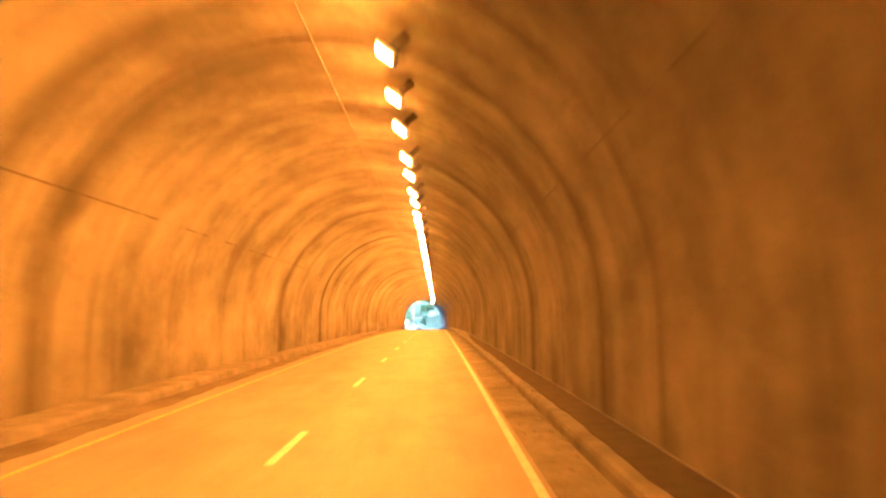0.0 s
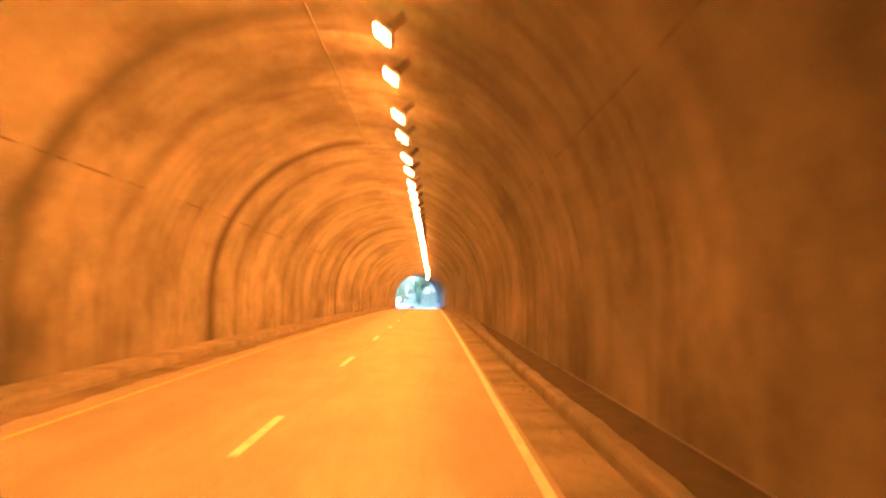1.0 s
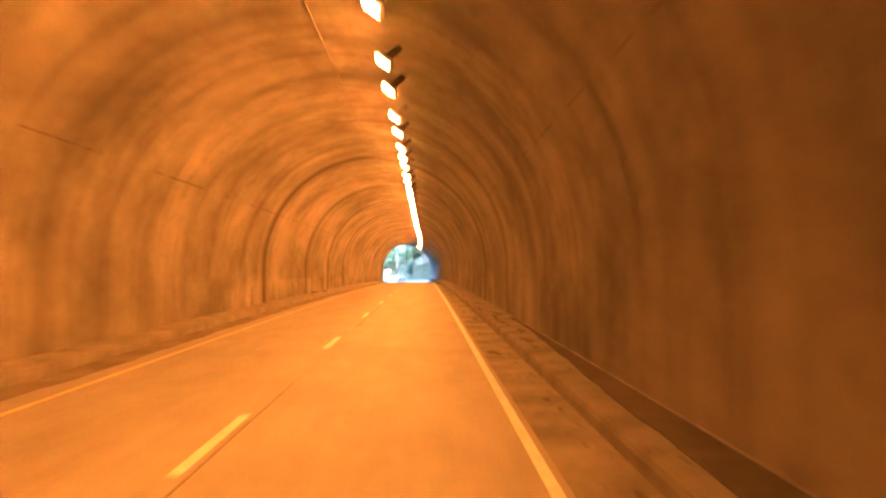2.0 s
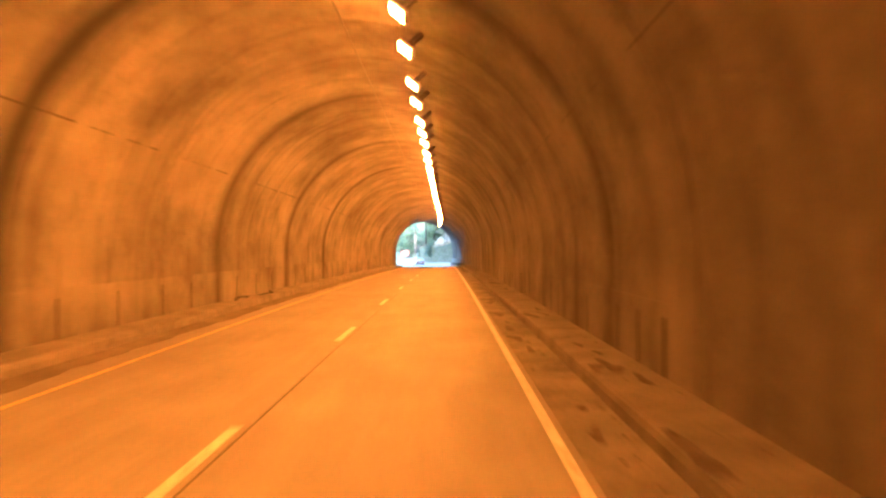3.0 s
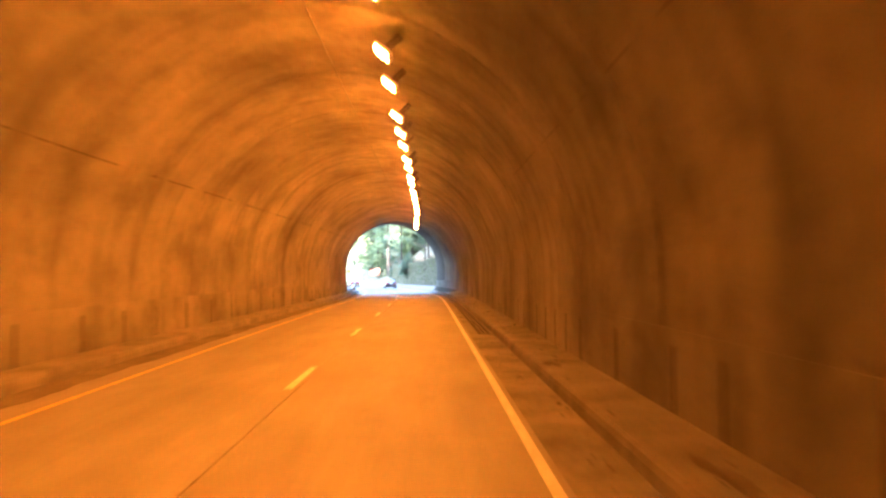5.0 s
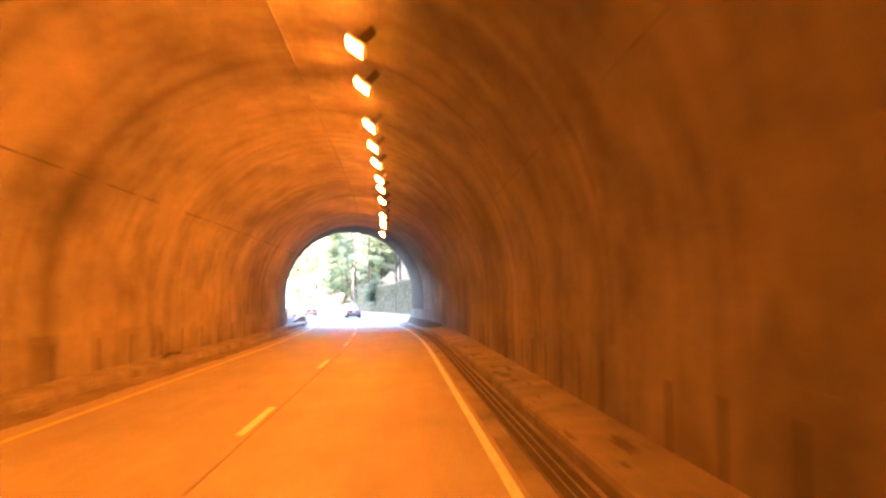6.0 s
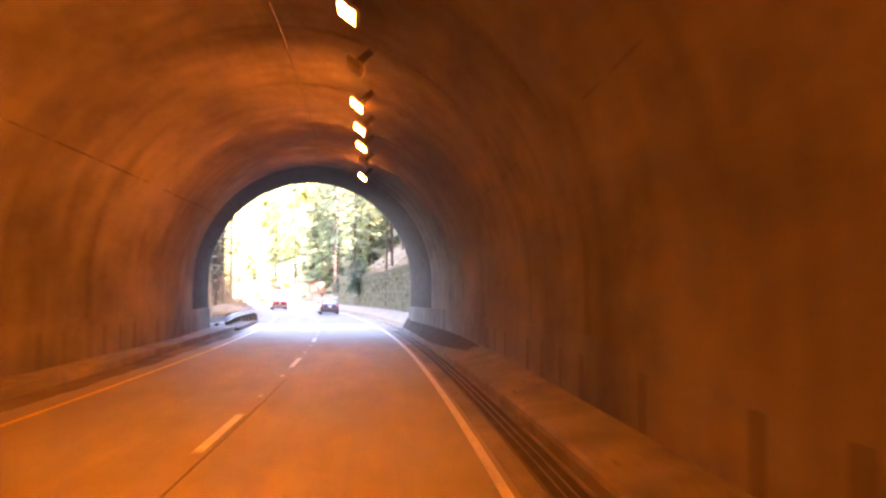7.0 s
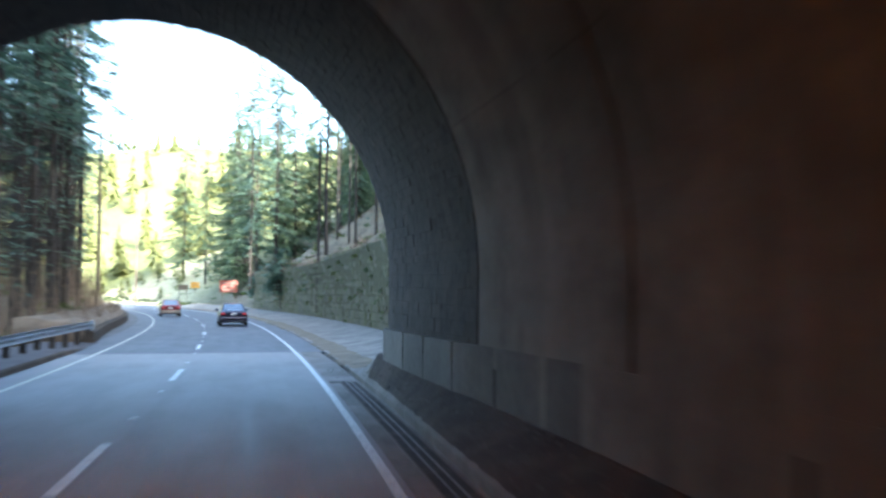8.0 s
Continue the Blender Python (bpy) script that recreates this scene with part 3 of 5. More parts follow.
for i in range(n - 1):
    hf += [(i, i + 1, n + i + 1, n + i), (2 * n + i, 3 * n + i, 3 * n + i + 1, 2 * n + i + 1), (i, 2 * n + i, 2 * n + i + 1, i + 1), (n + i, n + i + 1, 3 * n + i + 1, 3 * n + i)]
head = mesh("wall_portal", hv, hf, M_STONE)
tagged(head, "stone headwall round the mouth of the tunnel", "wall", kind="structure")

# ---- road, walkways and markings ----
road = empty("road")
tagged(road, "worn pale concrete carriageway with a seam between two lanes", "road", kind="structure")
seams = random.Random(4)
slab_ends = steps(-45.0, 241.2, 12.19)
for s0, s1 in zip(slab_ends, slab_ends[1:]):
    st = [s0 + 0.008, (2 * s0 + s1) / 3, (s0 + 2 * s1) / 3, s1 - 0.008]
    seam = seams.choice((0.007, 0.014, 0.022)) if 40 < s0 < 200 else 0.002
    loft("slab", st, [(KERB_L, -0.25), (KERB_L, 0.0), (0.145 - seam, 0.0), (0.145 - seam, -0.25)], M_SLAB, road)
    loft("slab", st, [(0.145 + seam, -0.25), (0.145 + seam, 0.0), (KERB_R, 0.0), (KERB_R, -0.25)], M_SLAB, road)
loft("road_bed", steps(-45, 241.2, 10), [(-4.3, -0.4), (-4.3, -0.012), (4.3, -0.012), (4.3, -0.4)], M_SEAM, road)
gutter = loft("gutter", steps(-45, 241.2, 4), [(LANE_R + 0.14, -0.02), (LANE_R + 0.14, 0.004), (KERB_R, 0.008), (KERB_R, -0.02)], M_GUTTER)
tagged(gutter, "stained concrete gutter strip between edge line and kerb", "gutter", kind="structure")
edge_rng = random.Random(31)
edge_phase = [edge_rng.uniform(0, 6.28) for _ in range(5)]


def mud_edge(s):
    w = sum(math.sin(s * f + p) for f, p in zip((0.11, 0.37, 0.9, 2.1, 4.3), edge_phase)) / 5
    return LANE_L - 0.52 + 0.16 * w


mud = loft("mud_strip", steps(-45, 229.5, 0.7), lambda s: [(mud_edge(s), -0.02), (mud_edge(s) - 0.04, 0.007), (KERB_L, 0.03), (KERB_L, -0.02)], M_MUD)
tagged(mud, "strip of dried mud between the yellow line and kerb", "mud", kind="structure")
asphalt = loft("road_outside", steps(241.22, 640, 4), [(-4.6, -0.3), (-4.5, 0.0), (4.6, 0.0), (4.7, -0.3)], M_ASPHALT)
tagged(asphalt, "grey asphalt road bending away through the woods", "road", kind="structure")

lane_line = tagged(empty("broken_line"), "worn white broken line between the two lanes", "road marking", kind="structure")
for k in range(-4, 30):
    c = 11.61 + 12.19 * k + 1.78
    loft("dash", [c - 1.6, c - 0.5, c + 0.5, c + 1.6], [(-0.07, 0.001), (-0.07, 0.006), (0.06, 0.006), (0.06, 0.001)], M_WHITE, lane_line)
for k in range(15, 30):
    for q in range(1, 3):
        c = 11.61 + 12.19 * k + 1.78 + 4.06 * q
        bm = bmesh.new()
        box(bm, -0.05, -0.05, 0.0, 0.05, 0.05, 0.02, 0.008, turned(c, 0.0))
        part("raised_marker", bm, M_WHITE, lane_line)
white = loft("white_edge_line", steps(-45, 640, 4), [(LANE_R - 0.06, 0.001), (LANE_R - 0.06, 0.006), (LANE_R + 0.06, 0.006), (LANE_R + 0.06, 0.001)], M_WHITE)
tagged(white, "worn solid white edge line along the road", "road marking", kind="structure")
yellow = loft("yellow_edge_line", steps(-45, 214, 4), [(LANE_L - 0.043, 0.001), (LANE_L - 0.043, 0.006), (LANE_L + 0.043, 0.006), (LANE_L + 0.043, 0.001)], M_YELLOW)
tagged(yellow, "worn solid yellow edge line along the road", "road marking", kind="structure")

pale = loft("pale_edge_line", steps(214.05, 640, 4), [(LANE_L - 0.05, 0.001), (LANE_L - 0.05, 0.006), (LANE_L + 0.05, 0.006), (LANE_L + 0.05, 0.001)], M_PALE)
tagged(pale, "faded pale yellow edge line outside the tunnel", "road marking", kind="structure")

for name, k, sg, end in (("pavement_right", KERB_R, 1, 232.0), ("pavement_left", KERB_L, -1, 230.0)):
    def outline(s, k=k, sg=sg):
        h, w = (walk_height(s) if sg > 0 else WALK), drift(s) + sg * (half(s) + 0.3)
        w = sg * max(abs(w), abs(k) + 0.4)
        kz = WALK - (0.09 * float(smooth(196, 212, s)) if sg > 0 else 0.0)
        r = 0.07 - 0.045 * float(smooth(196, 212, s))
        return [(k, -0.3), (k, kz - r * 1.4), (k + sg * r * 0.3, kz - r * 0.4), (k + sg * r, kz), (w - sg * 0.35, h + 0.01), (w, h + 0.015), (w, -0.3)]
    pv = loft(name, steps(-45, 185, 3) + steps(185, end, 0.35)[1:], outline, M_WALK)
    tagged(pv, "dirty raised concrete walkway with a worn kerb beside the road", "walkway", kind="structure")

# ---- dado panels with open joints ----
for name, sg in (("wall_dado_right", -1), ("wall_dado_left", 1)):
    dado = tagged(empty(name), "low concrete dado of panels with dark open joints", "wall panel", kind="structure")
    rng = random.Random(3)
    s = 90.0
    while s < PORTAL - 0.3:
        e = min(PORTAL + 0.2, s + (rng.choice((1.55, 1.55, 1.7, 3.1)) if sg < 0 or s > 200 else rng.choice((2.6, 2.9, 3.1))))
        if PORTAL - e < 0.8:
            e = PORTAL + 0.2
        g = rng.uniform(0.025, 0.055)

        def outline(q, s=s, e=e, g=g, sg=sg):
            f = drift(q) - sg * half(q)
            w = 0.0 if sg > 0 else min(0.09, walk_height(q) - WALK)
            y = f + sg * (0.004 + 0.085 * smooth(221.6, 222.5, q)) - (sg * 0.002 if min(q - s, e - q) < g + 0.01 else 0)
            h = 1.0 + WALK + w
            return [(f - sg * 0.02, WALK), (y, WALK), (y, h - 0.004), (y - sg * 0.006, h), (f - sg * 0.02, h)]
        n = max(2, int((e - s) / 0.5))
        inner = [s + g + 0.03 + (e - s - 2 * g - 0.06) * i / n for i in range(n + 1)]
        loft("joint", [s - 0.10, s + 0.10], lambda q, sg=sg: [(drift(q) - sg * (half(q) + 0.03), WALK), (drift(q) - sg * (half(q) - 0.003 - 0.08 * smooth(221.6, 222.5, q)), WALK), (drift(q) - sg * (half(q) - 0.003 - 0.08 * smooth(221.6, 222.5, q)), WALK + 0.8), (drift(q) - sg * (half(q) + 0.03), WALK + 0.8)], M_SOOT, dado)
        loft("panel", [s + g] + inner + [e - g], outline, M_DADO if s > 217 and sg < 0 else M_LINING, dado, v_start=0.1 if sg < 0 else 20.4, v_turn=-sg)
        s = e

# ---- slot drain in the gutter ----
drain = tagged(empty("drain_channel"), "long rusty slotted drain channel in the gutter", "drain", kind="structure")
for l in (3.995, 4.115):
    loft("rail", steps(158, 230.1, 4), [(l - 0.010, -0.02), (l - 0.010, 0.024), (l + 0.010, 0.024), (l + 0.010, -0.02)], M_RAIL, drain)
for l in (3.865, 4.245):
    loft("rail", steps(158, 230.1, 4), [(l - 0.012, -0.02), (l - 0.012, 0.018), (l + 0.012, 0.018), (l + 0.012, -0.02)], M_RUST, drain)
loft("channel", steps(158, 230.1, 4), [(3.86, -0.02), (3.86, 0.012), (4.25, 0.012), (4.25, -0.02)], M_SOOT, drain)
loft("end_slot", [230.0, 230.25], [(3.62, -0.02), (3.62, 0.012), (4.0, 0.012), (4.0, -0.02)], M_SOOT, drain)
rng = random.Random(77)
s = 158.6
while s < 229.6:
    for l in (3.93, 4.055, 4.18):
        loft("bridge", [s, s + 0.05], [(l - 0.05, -0.02), (l - 0.05, 0.016), (l + 0.05, 0.016), (l + 0.05, -0.02)], M_RUST, drain)
    s += rng.uniform(1.1, 1.4)

# ---- lamps along the crown ----
LAMP_L, LAMP_Z, TILT = 1.46, 6.30, 42


def tunnel_lamp(lens_mat):
    top = empty("tunnel_lamp")
    bm = bmesh.new()
    box(bm, -0.215, -0.15, 0.0, 0.215, 0.15, 0.09, 0.025)
    part("housing", bm, M_HOUSING, top)
    bm = bmesh.new()
    box(bm, 0.20, -0.14, -0.05, 0.215, 0.14, 0.05, 0.005)
    part("visor", bm, M_HOUSING, top)
    bm = bmesh.new()
    box(bm, -0.18, -0.105, -0.030, 0.18, 0.105, 0.002, 0.008)
    part("lens", bm, lens_mat, top)
    for y in (-0.09, 0.09):
        bm = bmesh.new()
        box(bm, -0.02, y - 0.012, 0.08, 0.02, y + 0.012, 0.62)
        part("bracket", bm, M_DARKSTEEL, top)
    return top


lamp = tagged(tunnel_lamp(M_LENS), "glowing orange sodium lamp in a boxy housing under the crown", "tunnel lamp", group="lamps along the tunnel crown")
dim = tagged(tunnel_lamp(M_DIMLENS), "dimmer orange sodium lamp under the crown near the mouth", "tunnel lamp", group="lamps along the tunnel crown")
dead = tagged(tunnel_lamp(M_DEADLENS), "unlit boxy tunnel lamp under the crown", "tunnel lamp", group="lamps along the tunnel crown")
# threes and twos along the bore, less regular towards the mouth, where two are dead
spots = [13.9 + 23.57 * k + q for k in range(-2, 6) for q in (0.0, 2.95, 5.9, 9.9, 12.85, 16.85, 19.8)]
spots += [155.8, 158.8, 161.7, 165.8, 168.7, 172.8, 175.8, 180.2, 183.5, 186.8, 190.9, 193.7, 198.0, 201.4, 205.1, 208.2, 211.3, 214.8, 218.6]
for s in spots:
    src = dead if s in (201.4, 214.8) else dim if s > 200 else lamp
    l = LAMP_L + float(np.interp(s, (150, 165, 186, 198, 205, 211, 219), (0.0, 0.08, 0.10, 0.15, 0.20, 0.30, 0.45)))
    m = turned(s, l, LAMP_Z + 0.27 * smooth(150, 195, s) + 0.06 * smooth(204, 220, s)) @ pose(0, 0, 0, -24, 0, 0) @ pose(0, 0, 0, 0, TILT, 0)
    if s == spots[0]:
        lamp.matrix_world = m
    elif s == 201.4:
        dead.matrix_world = m
    elif s == 205.1:
        dim.matrix_world = m
    else:
        copy_thing(src, m)

# conduit along the crown
bm = bmesh.new()
tube(bm, [at(s, drift(s) + 0.03, SPRING + lift(s) + RAD - 0.012) for s in steps(-45, MASONRY, 5)], 0.02, 6)
conduit = part("conduit", bm, M_CONDUIT)
tagged(conduit, "thin dark cable conduit fixed along the tunnel crown", "conduit", kind="structure")

# dirt and grit swept against the kerbs
rng = random.Random(17)
dv, df = [], []
for _ in range(900):
    q = rng.random()
    s = rng.uniform(-5, 234)
    if q < 0.55:
        l, z = rng.choice((KERB_R - 0.04 - abs(rng.gauss(0, 0.16)), KERB_R - 0.3 + rng.gauss(0, 0.15))), 0.008
    elif q < 0.85:
        l, z = rng.uniform(KERB_R + 0.1, drift(s) + RAD - 0.08), WALK + 0.012
        z += (walk_height(s) - WALK) * (l - KERB_R) / 0.85
    else:
        l, z = KERB_L + 0.04 + abs(rng.gauss(0, 0.12)), 0.024
    if 156 < s < 231 and 3.75 < l < 4.25:
        continue
    r = rng.uniform(0.010, 0.038) * (1.8 if rng.random() < 0.08 else 1)
    n, k, a0 = 6, len(dv), rng.uniform(0, 6)
    st = rng.uniform(1.0, 2.6)
    for i in range(n):
        a = a0 + math.tau * i / n
        dv.append(at(s + math.sin(a) * r * st * rng.uniform(0.7, 1.2), l + math.cos(a) * r * rng.uniform(0.7, 1.2), z))
    dv.append(at(s, l, z + r * rng.uniform(0.2, 0.5)))
    df += [(k + i, k + (i + 1) % n, k + n) for i in range(n)]
pv, pf = [], []
for q in range(74):
    s = rng.uniform(78, 192) if q < 30 else rng.uniform(70, 128)
    l = rng.uniform(KERB_R + 0.05, KERB_R + 0.6)
    r, n, k, a0 = rng.uniform(0.06, 0.20), 17, len(pv), rng.uniform(0, 6)
    z = WALK + 0.014 + (walk_height(s) - WALK) * (l - KERB_R) / 0.85
    if q >= 54:
        l, z = rng.uniform(KERB_R - 0.5, KERB_R - 0.16), 0.012
    for i in range(n):
        a = math.tau * i / n
        w = 1 + 0.35 * math.sin(2 * a + a0) + 0.25 * math.sin(3 * a + 2 * a0) + rng.uniform(-0.15, 0.15)
        pv.append(at(s + math.sin(a) * r * 3.4 * w, min(l + math.cos(a) * r * w * 0.7, drift(s) + RAD - 0.03), z - 0.004))
    pv.append(at(s, l, z + 0.008))
    pf += [(k + i, k + (i + 1) % n, k + n) for i in range(n)]
tagged(mesh("dirt_patches", pv, pf, M_PATCH), "thin patches of dirt on the raised walkway", "dirt", kind="stuff")
tagged(mesh("grit", dv, df, M_DIRT), "dark dirt and grit lying along the kerbs", "grit", kind="stuff")

# dark silt along the wet stretch of the walkway
rng = random.Random(29)
phase = [rng.uniform(0, 6.28) for _ in range(4)]


def silt_edge(s):
    w = sum(math.sin(s * f + p) for f, p in zip((0.31, 0.83, 1.9, 3.7), phase)) / 4
    return KERB_R + 0.20 + 0.05 * w + 0.5 * float(smooth(52, 80, s))


silt = loft("silt", steps(-40, 80, 0.6), lambda s: [(silt_edge(s), WALK - 0.03), (silt_edge(s) + 0.03, WALK + 0.016), (drift(s) + RAD - 0.10, WALK + 0.03), (drift(s) + RAD + 0.05, WALK - 0.03)], M_DIRT)


def on_walk(s, l):
    """The right walkway's height at l."""
    w = drift(s) + half(s) - 0.05
    r = 0.07 - 0.045 * float(smooth(196, 212, s))
    t = min(1.0, max(0.0, (l - KERB_R - r) / (w - KERB_R - r)))
    k = WALK - 0.09 * float(smooth(196, 212, s))
    return k + (walk_height(s) + 0.01 - k) * t


def pile(s, t):
    """Rough dirt from the kerb (t = 0) to the dado (t = 1)."""
    a, b = KERB_R + 0.06 + 0.45 * (1 - float(smooth(206, 217, s))), drift(s) + half(s) - 0.02
    a = min(a, b - 0.1)
    l = a + (b - a) * t
    n = noise.noise(Vector((s * 1.9, l * 4.0, 0.0))) + 0.6 * noise.noise(Vector((s * 5.2, l * 9.0, 4.0)))
    edge = min(1.0, t * 6.0, (1.0 - t) * 9.0 + 0.3)
    thin = float(smooth(205, 213, s)) * (1 - float(smooth(228.6, 230.0, s)))
    return l + 0.012 * noise.noise(Vector((s * 3.1, 0.0, 2.0))) * (1 - t), on_walk(s, l) + (0.022 + 0.016 * max(0.0, 0.5 + n)) * edge * thin - 0.03 * (1 - thin)


def damp_profile(s):
    top = [pile(s, t) for t in (0.0, 0.08, 0.2, 0.35, 0.5, 0.65, 0.8, 0.92, 1.0)]
    return [(top[0][0], top[0][1] - 0.12)] + top + [(top[-1][0], top[-1][1] - 0.12)]


damp = loft("damp_silt", steps(204, 230.2, 0.16), damp_profile, M_DAMP)
tagged(damp, "dark damp silt on the walkway near the mouth", "silt", kind="stuff")
tagged(silt, "dark wet silt lying on the tunnel walkway", "silt", kind="stuff")


# small stones in the dirt by the mouth
rng = random.Random(63)
kv, kf = [], []
for _ in range(1400):
    s, t = 206 + 24 * rng.random(), 0.03 + 0.94 * rng.random() ** 0.8
    l, z = pile(s, t)
    r, k, a0 = 0.008 + 0.03 * rng.random() ** 3, len(kv), rng.uniform(0, 6)
    for i in range(5):
        a = a0 + math.tau * i / 5
        kv.append(at(s + math.sin(a) * r * rng.uniform(0.7, 1.4), l + math.cos(a) * r, z - 0.002))
    kv.append(at(s, l, z + r * rng.uniform(0.5, 1.0)))
    kf += [(k + i, k + (i + 1) % 5, k + 5) for i in range(5)]
tagged(mesh("gravel", kv, kf, M_GRAVEL), "small stones in the dirt beside the dado", "gravel", kind="stuff")

# curled black strips on the left walkway, standing in for shadows at the joints
def tyre_strip(s, l, length, seed):
    rng = random.Random(seed)
    verts, faces, n = [], [], 14
    bend = rng.uniform(-0.25, 0.25)
    for i in range(n + 1):
        t = i / n
        w = 0.09 * (0.5 + 0.5 * math.sin(math.pi * t)) + rng.uniform(-0.012, 0.012)
        c = l + bend * math.sin(math.pi * t)
        z = WALK + 0.014 + 0.10 * abs(math.sin(2.2 * math.pi * t)) * t
        for dl, dz in ((-w, 0.0), (-w, 0.02), (w, 0.022), (w, 0.0)):
            verts.append(at(s + length * t, c + dl, z + dz))
    for i in range(n):
        for q in range(4):
            faces.append((4 * i + q, 4 * i + (q + 1) % 4, 4 * i + 4 + (q + 1) % 4, 4 * i + 4 + q))
    faces += [(3, 2, 1, 0), tuple(4 * n + q for q in range(4))]
    return tagged(mesh("tyre_strip", verts, faces, M_BLACK), "curled black strip standing in for a shadow on the walkway", "debris", "tyre strips")


tyre_strip(107.8, -4.75, 1.6, 1)
tyre_strip(111.6, -4.80, 1.9, 2)
tyre_strip(184.0, -4.75, 1.8, 3)
# ---- outside, right: apron and mossy retaining wall ----
apron = loft("apron", steps(228.8, 330, 4), [(4.5, -0.3), (4.5, 0.03), (5.6, 0.10), (7.9, 0.42), (8.6, 0.45), (8.6, -0.3)], M_APRON)
tagged(apron, "sloping pale concrete apron beside the road", "pavement", kind="structure")


def soil_profile(s):
    w = sum(math.sin(s * f + q) for f, q in zip((0.23, 0.71, 1.9, 4.7), edge_phase)) * 0.06
    return [(4.52 + w, 0.0), (4.58 + w, 0.045), (4.95, 0.068), (5.3 - w, 0.10), (5.4 - w, 0.03)]


soil = loft("dirt_strip", steps(230.8, 318, 0.5), soil_profile, M_SOIL)
tagged(soil, "strip of brown dirt between road and apron", "dirt", kind="stuff")


def wall_top(s):
    return 4.9 - 0.9 * (s - 240) / 80


retaining = tagged(empty("wall_retaining"), "mossy rough stone retaining wall below a wooded bank", "retaining wall", kind="structure")
loft("wall_core", steps(228.8, 304, 4), lambda s: [(8.13, 0.2), (8.13, wall_top(s) - 0.1), (9.2, wall_top(s) - 0.1), (11.6, wall_top(s) + 0.75), (11.6, 0.2)], M_MOSS, retaining)
rng = random.Random(11)
big_v, big_f = [], []


def wall_stone(verts, faces, s0, s1, z0, z1, rng):
    k, p = len(verts), rng.uniform(0.0, 0.08)
    for l, e in ((8.28, 0.005), (8.17 - p * 0.5, 0.008), (8.12 - p, 0.05)):
        for s, z in ((s0 + e, z0 + e), (s1 - e, z0 + e), (s1 - e, z1 - e), (s0 + e, z1 - e)):
            verts.append(at(s + rng.uniform(-0.09, 0.09), l + (z - 0.4) * 0.02 + rng.uniform(-0.03, 0.03), z + rng.uniform(-0.07, 0.07)))
    for j in (0, 4):
        for i in range(4):
            faces.append((k + j + i, k + j + (i + 1) % 4, k + j + 4 + (i + 1) % 4, k + j + 4 + i))
    faces.append((k + 8, k + 9, k + 10, k + 11))


made = 0
z = 0.35
while z < 5.0:
    h = rng.uniform(0.32, 0.52)
    s = 228.8 + rng.uniform(0, 0.5)
    while s < 304:
        e = s + rng.uniform(0.4, 1.1)
        if z + h * 0.5 < wall_top(s):
            if s < 262 and made < 290:
                vs, fs = [], []
                wall_stone(vs, fs, s, e, z, z + h, rng)
                mesh("stone", vs, fs, M_MOSSY, retaining)
                made += 1
            else:
                wall_stone(big_v, big_f, s, e, z, z + h, rng)
        s = e
    z += h
tagged(mesh("far_stones", big_v, big_f, M_MOSSY, retaining), kind="stuff")

# ---- outside, left: kerb wall along the knoll, guardrail ----


def verge_profile(s):
    """A low kerb that sinks into the road's edge before the kerb wall."""
    e, h = -4.1, 0.17 * (1 - float(smooth(240, 246, s)))
    return [(e, -0.3), (e, h - 0.05), (e - 0.05, h), (-6.6, h + 0.05), (-6.6, -0.3)]


verge = loft("verge", steps(230.05, 249, 1.0), verge_profile, M_VERGETOP)
tagged(verge, "dusty grey walkway with a low kerb below the guardrail", "verge", kind="structure")
face = loft("verge_kerb", steps(230.05, 245, 1.0), lambda s: [(-4.085 + 0.03, -0.1), (-4.085, verge_profile(s)[1][1] + 0.01), (-4.13, verge_profile(s)[1][1] + 0.06), (-4.15, -0.1)], M_VERGE)
tagged(face, "muddy dark kerb edge of the walkway", "kerb", kind="structure")
def bank_line(s):
    """The kerb wall's foot, which leaves the road's edge behind the guardrail's end."""
    return float(np.interp(s, (249, 255, 263, 300), (-4.3, -4.75, -5.1, -5.2)))


shoulder = loft("shoulder", steps(246.2, 345, 3), [(-4.4, -0.3), (-4.4, 0.004), (-5.6, 0.006), (-5.6, -0.3)], M_DUSTY)
tagged(shoulder, "dusty asphalt shoulder beside the bend", "road", kind="structure")
kerb = loft("kerb_wall", steps(248.6, 345, 2), lambda s: [(bank_line(s), -0.3), (bank_line(s) - 0.06, 0.44), (bank_line(s) - 0.12, 0.48), (bank_line(s) - 0.4, 0.50), (bank_line(s) - 0.4, -0.3)], M_VERGE)
tagged(kerb, "low dark concrete kerb wall below an earth bank", "kerb", kind="structure")
bank_rng = random.Random(55)
bank_phase = [bank_rng.uniform(0, 6.28) for _ in range(4)]


def bank_profile(s):
    w = sum(math.sin(s * f + q) for f, q in zip((0.5, 1.1, 2.3, 4.1), bank_phase)) * 0.05
    b = bank_line(s)
    return [(b - 0.3, -0.2), (b - 0.36, 0.47), (b - 0.7, 0.62 + w), (b - 1.2, 0.85 - w), (-6.9, 1.0 + w), (-7.6, 1.05), (-7.6, -0.3)]


bank = loft("earth_bank", steps(249, 345, 0.8), bank_profile, M_BANK, smooth=True)
tagged(bank, "brown earth bank behind the kerb wall", "bank", kind="structure")


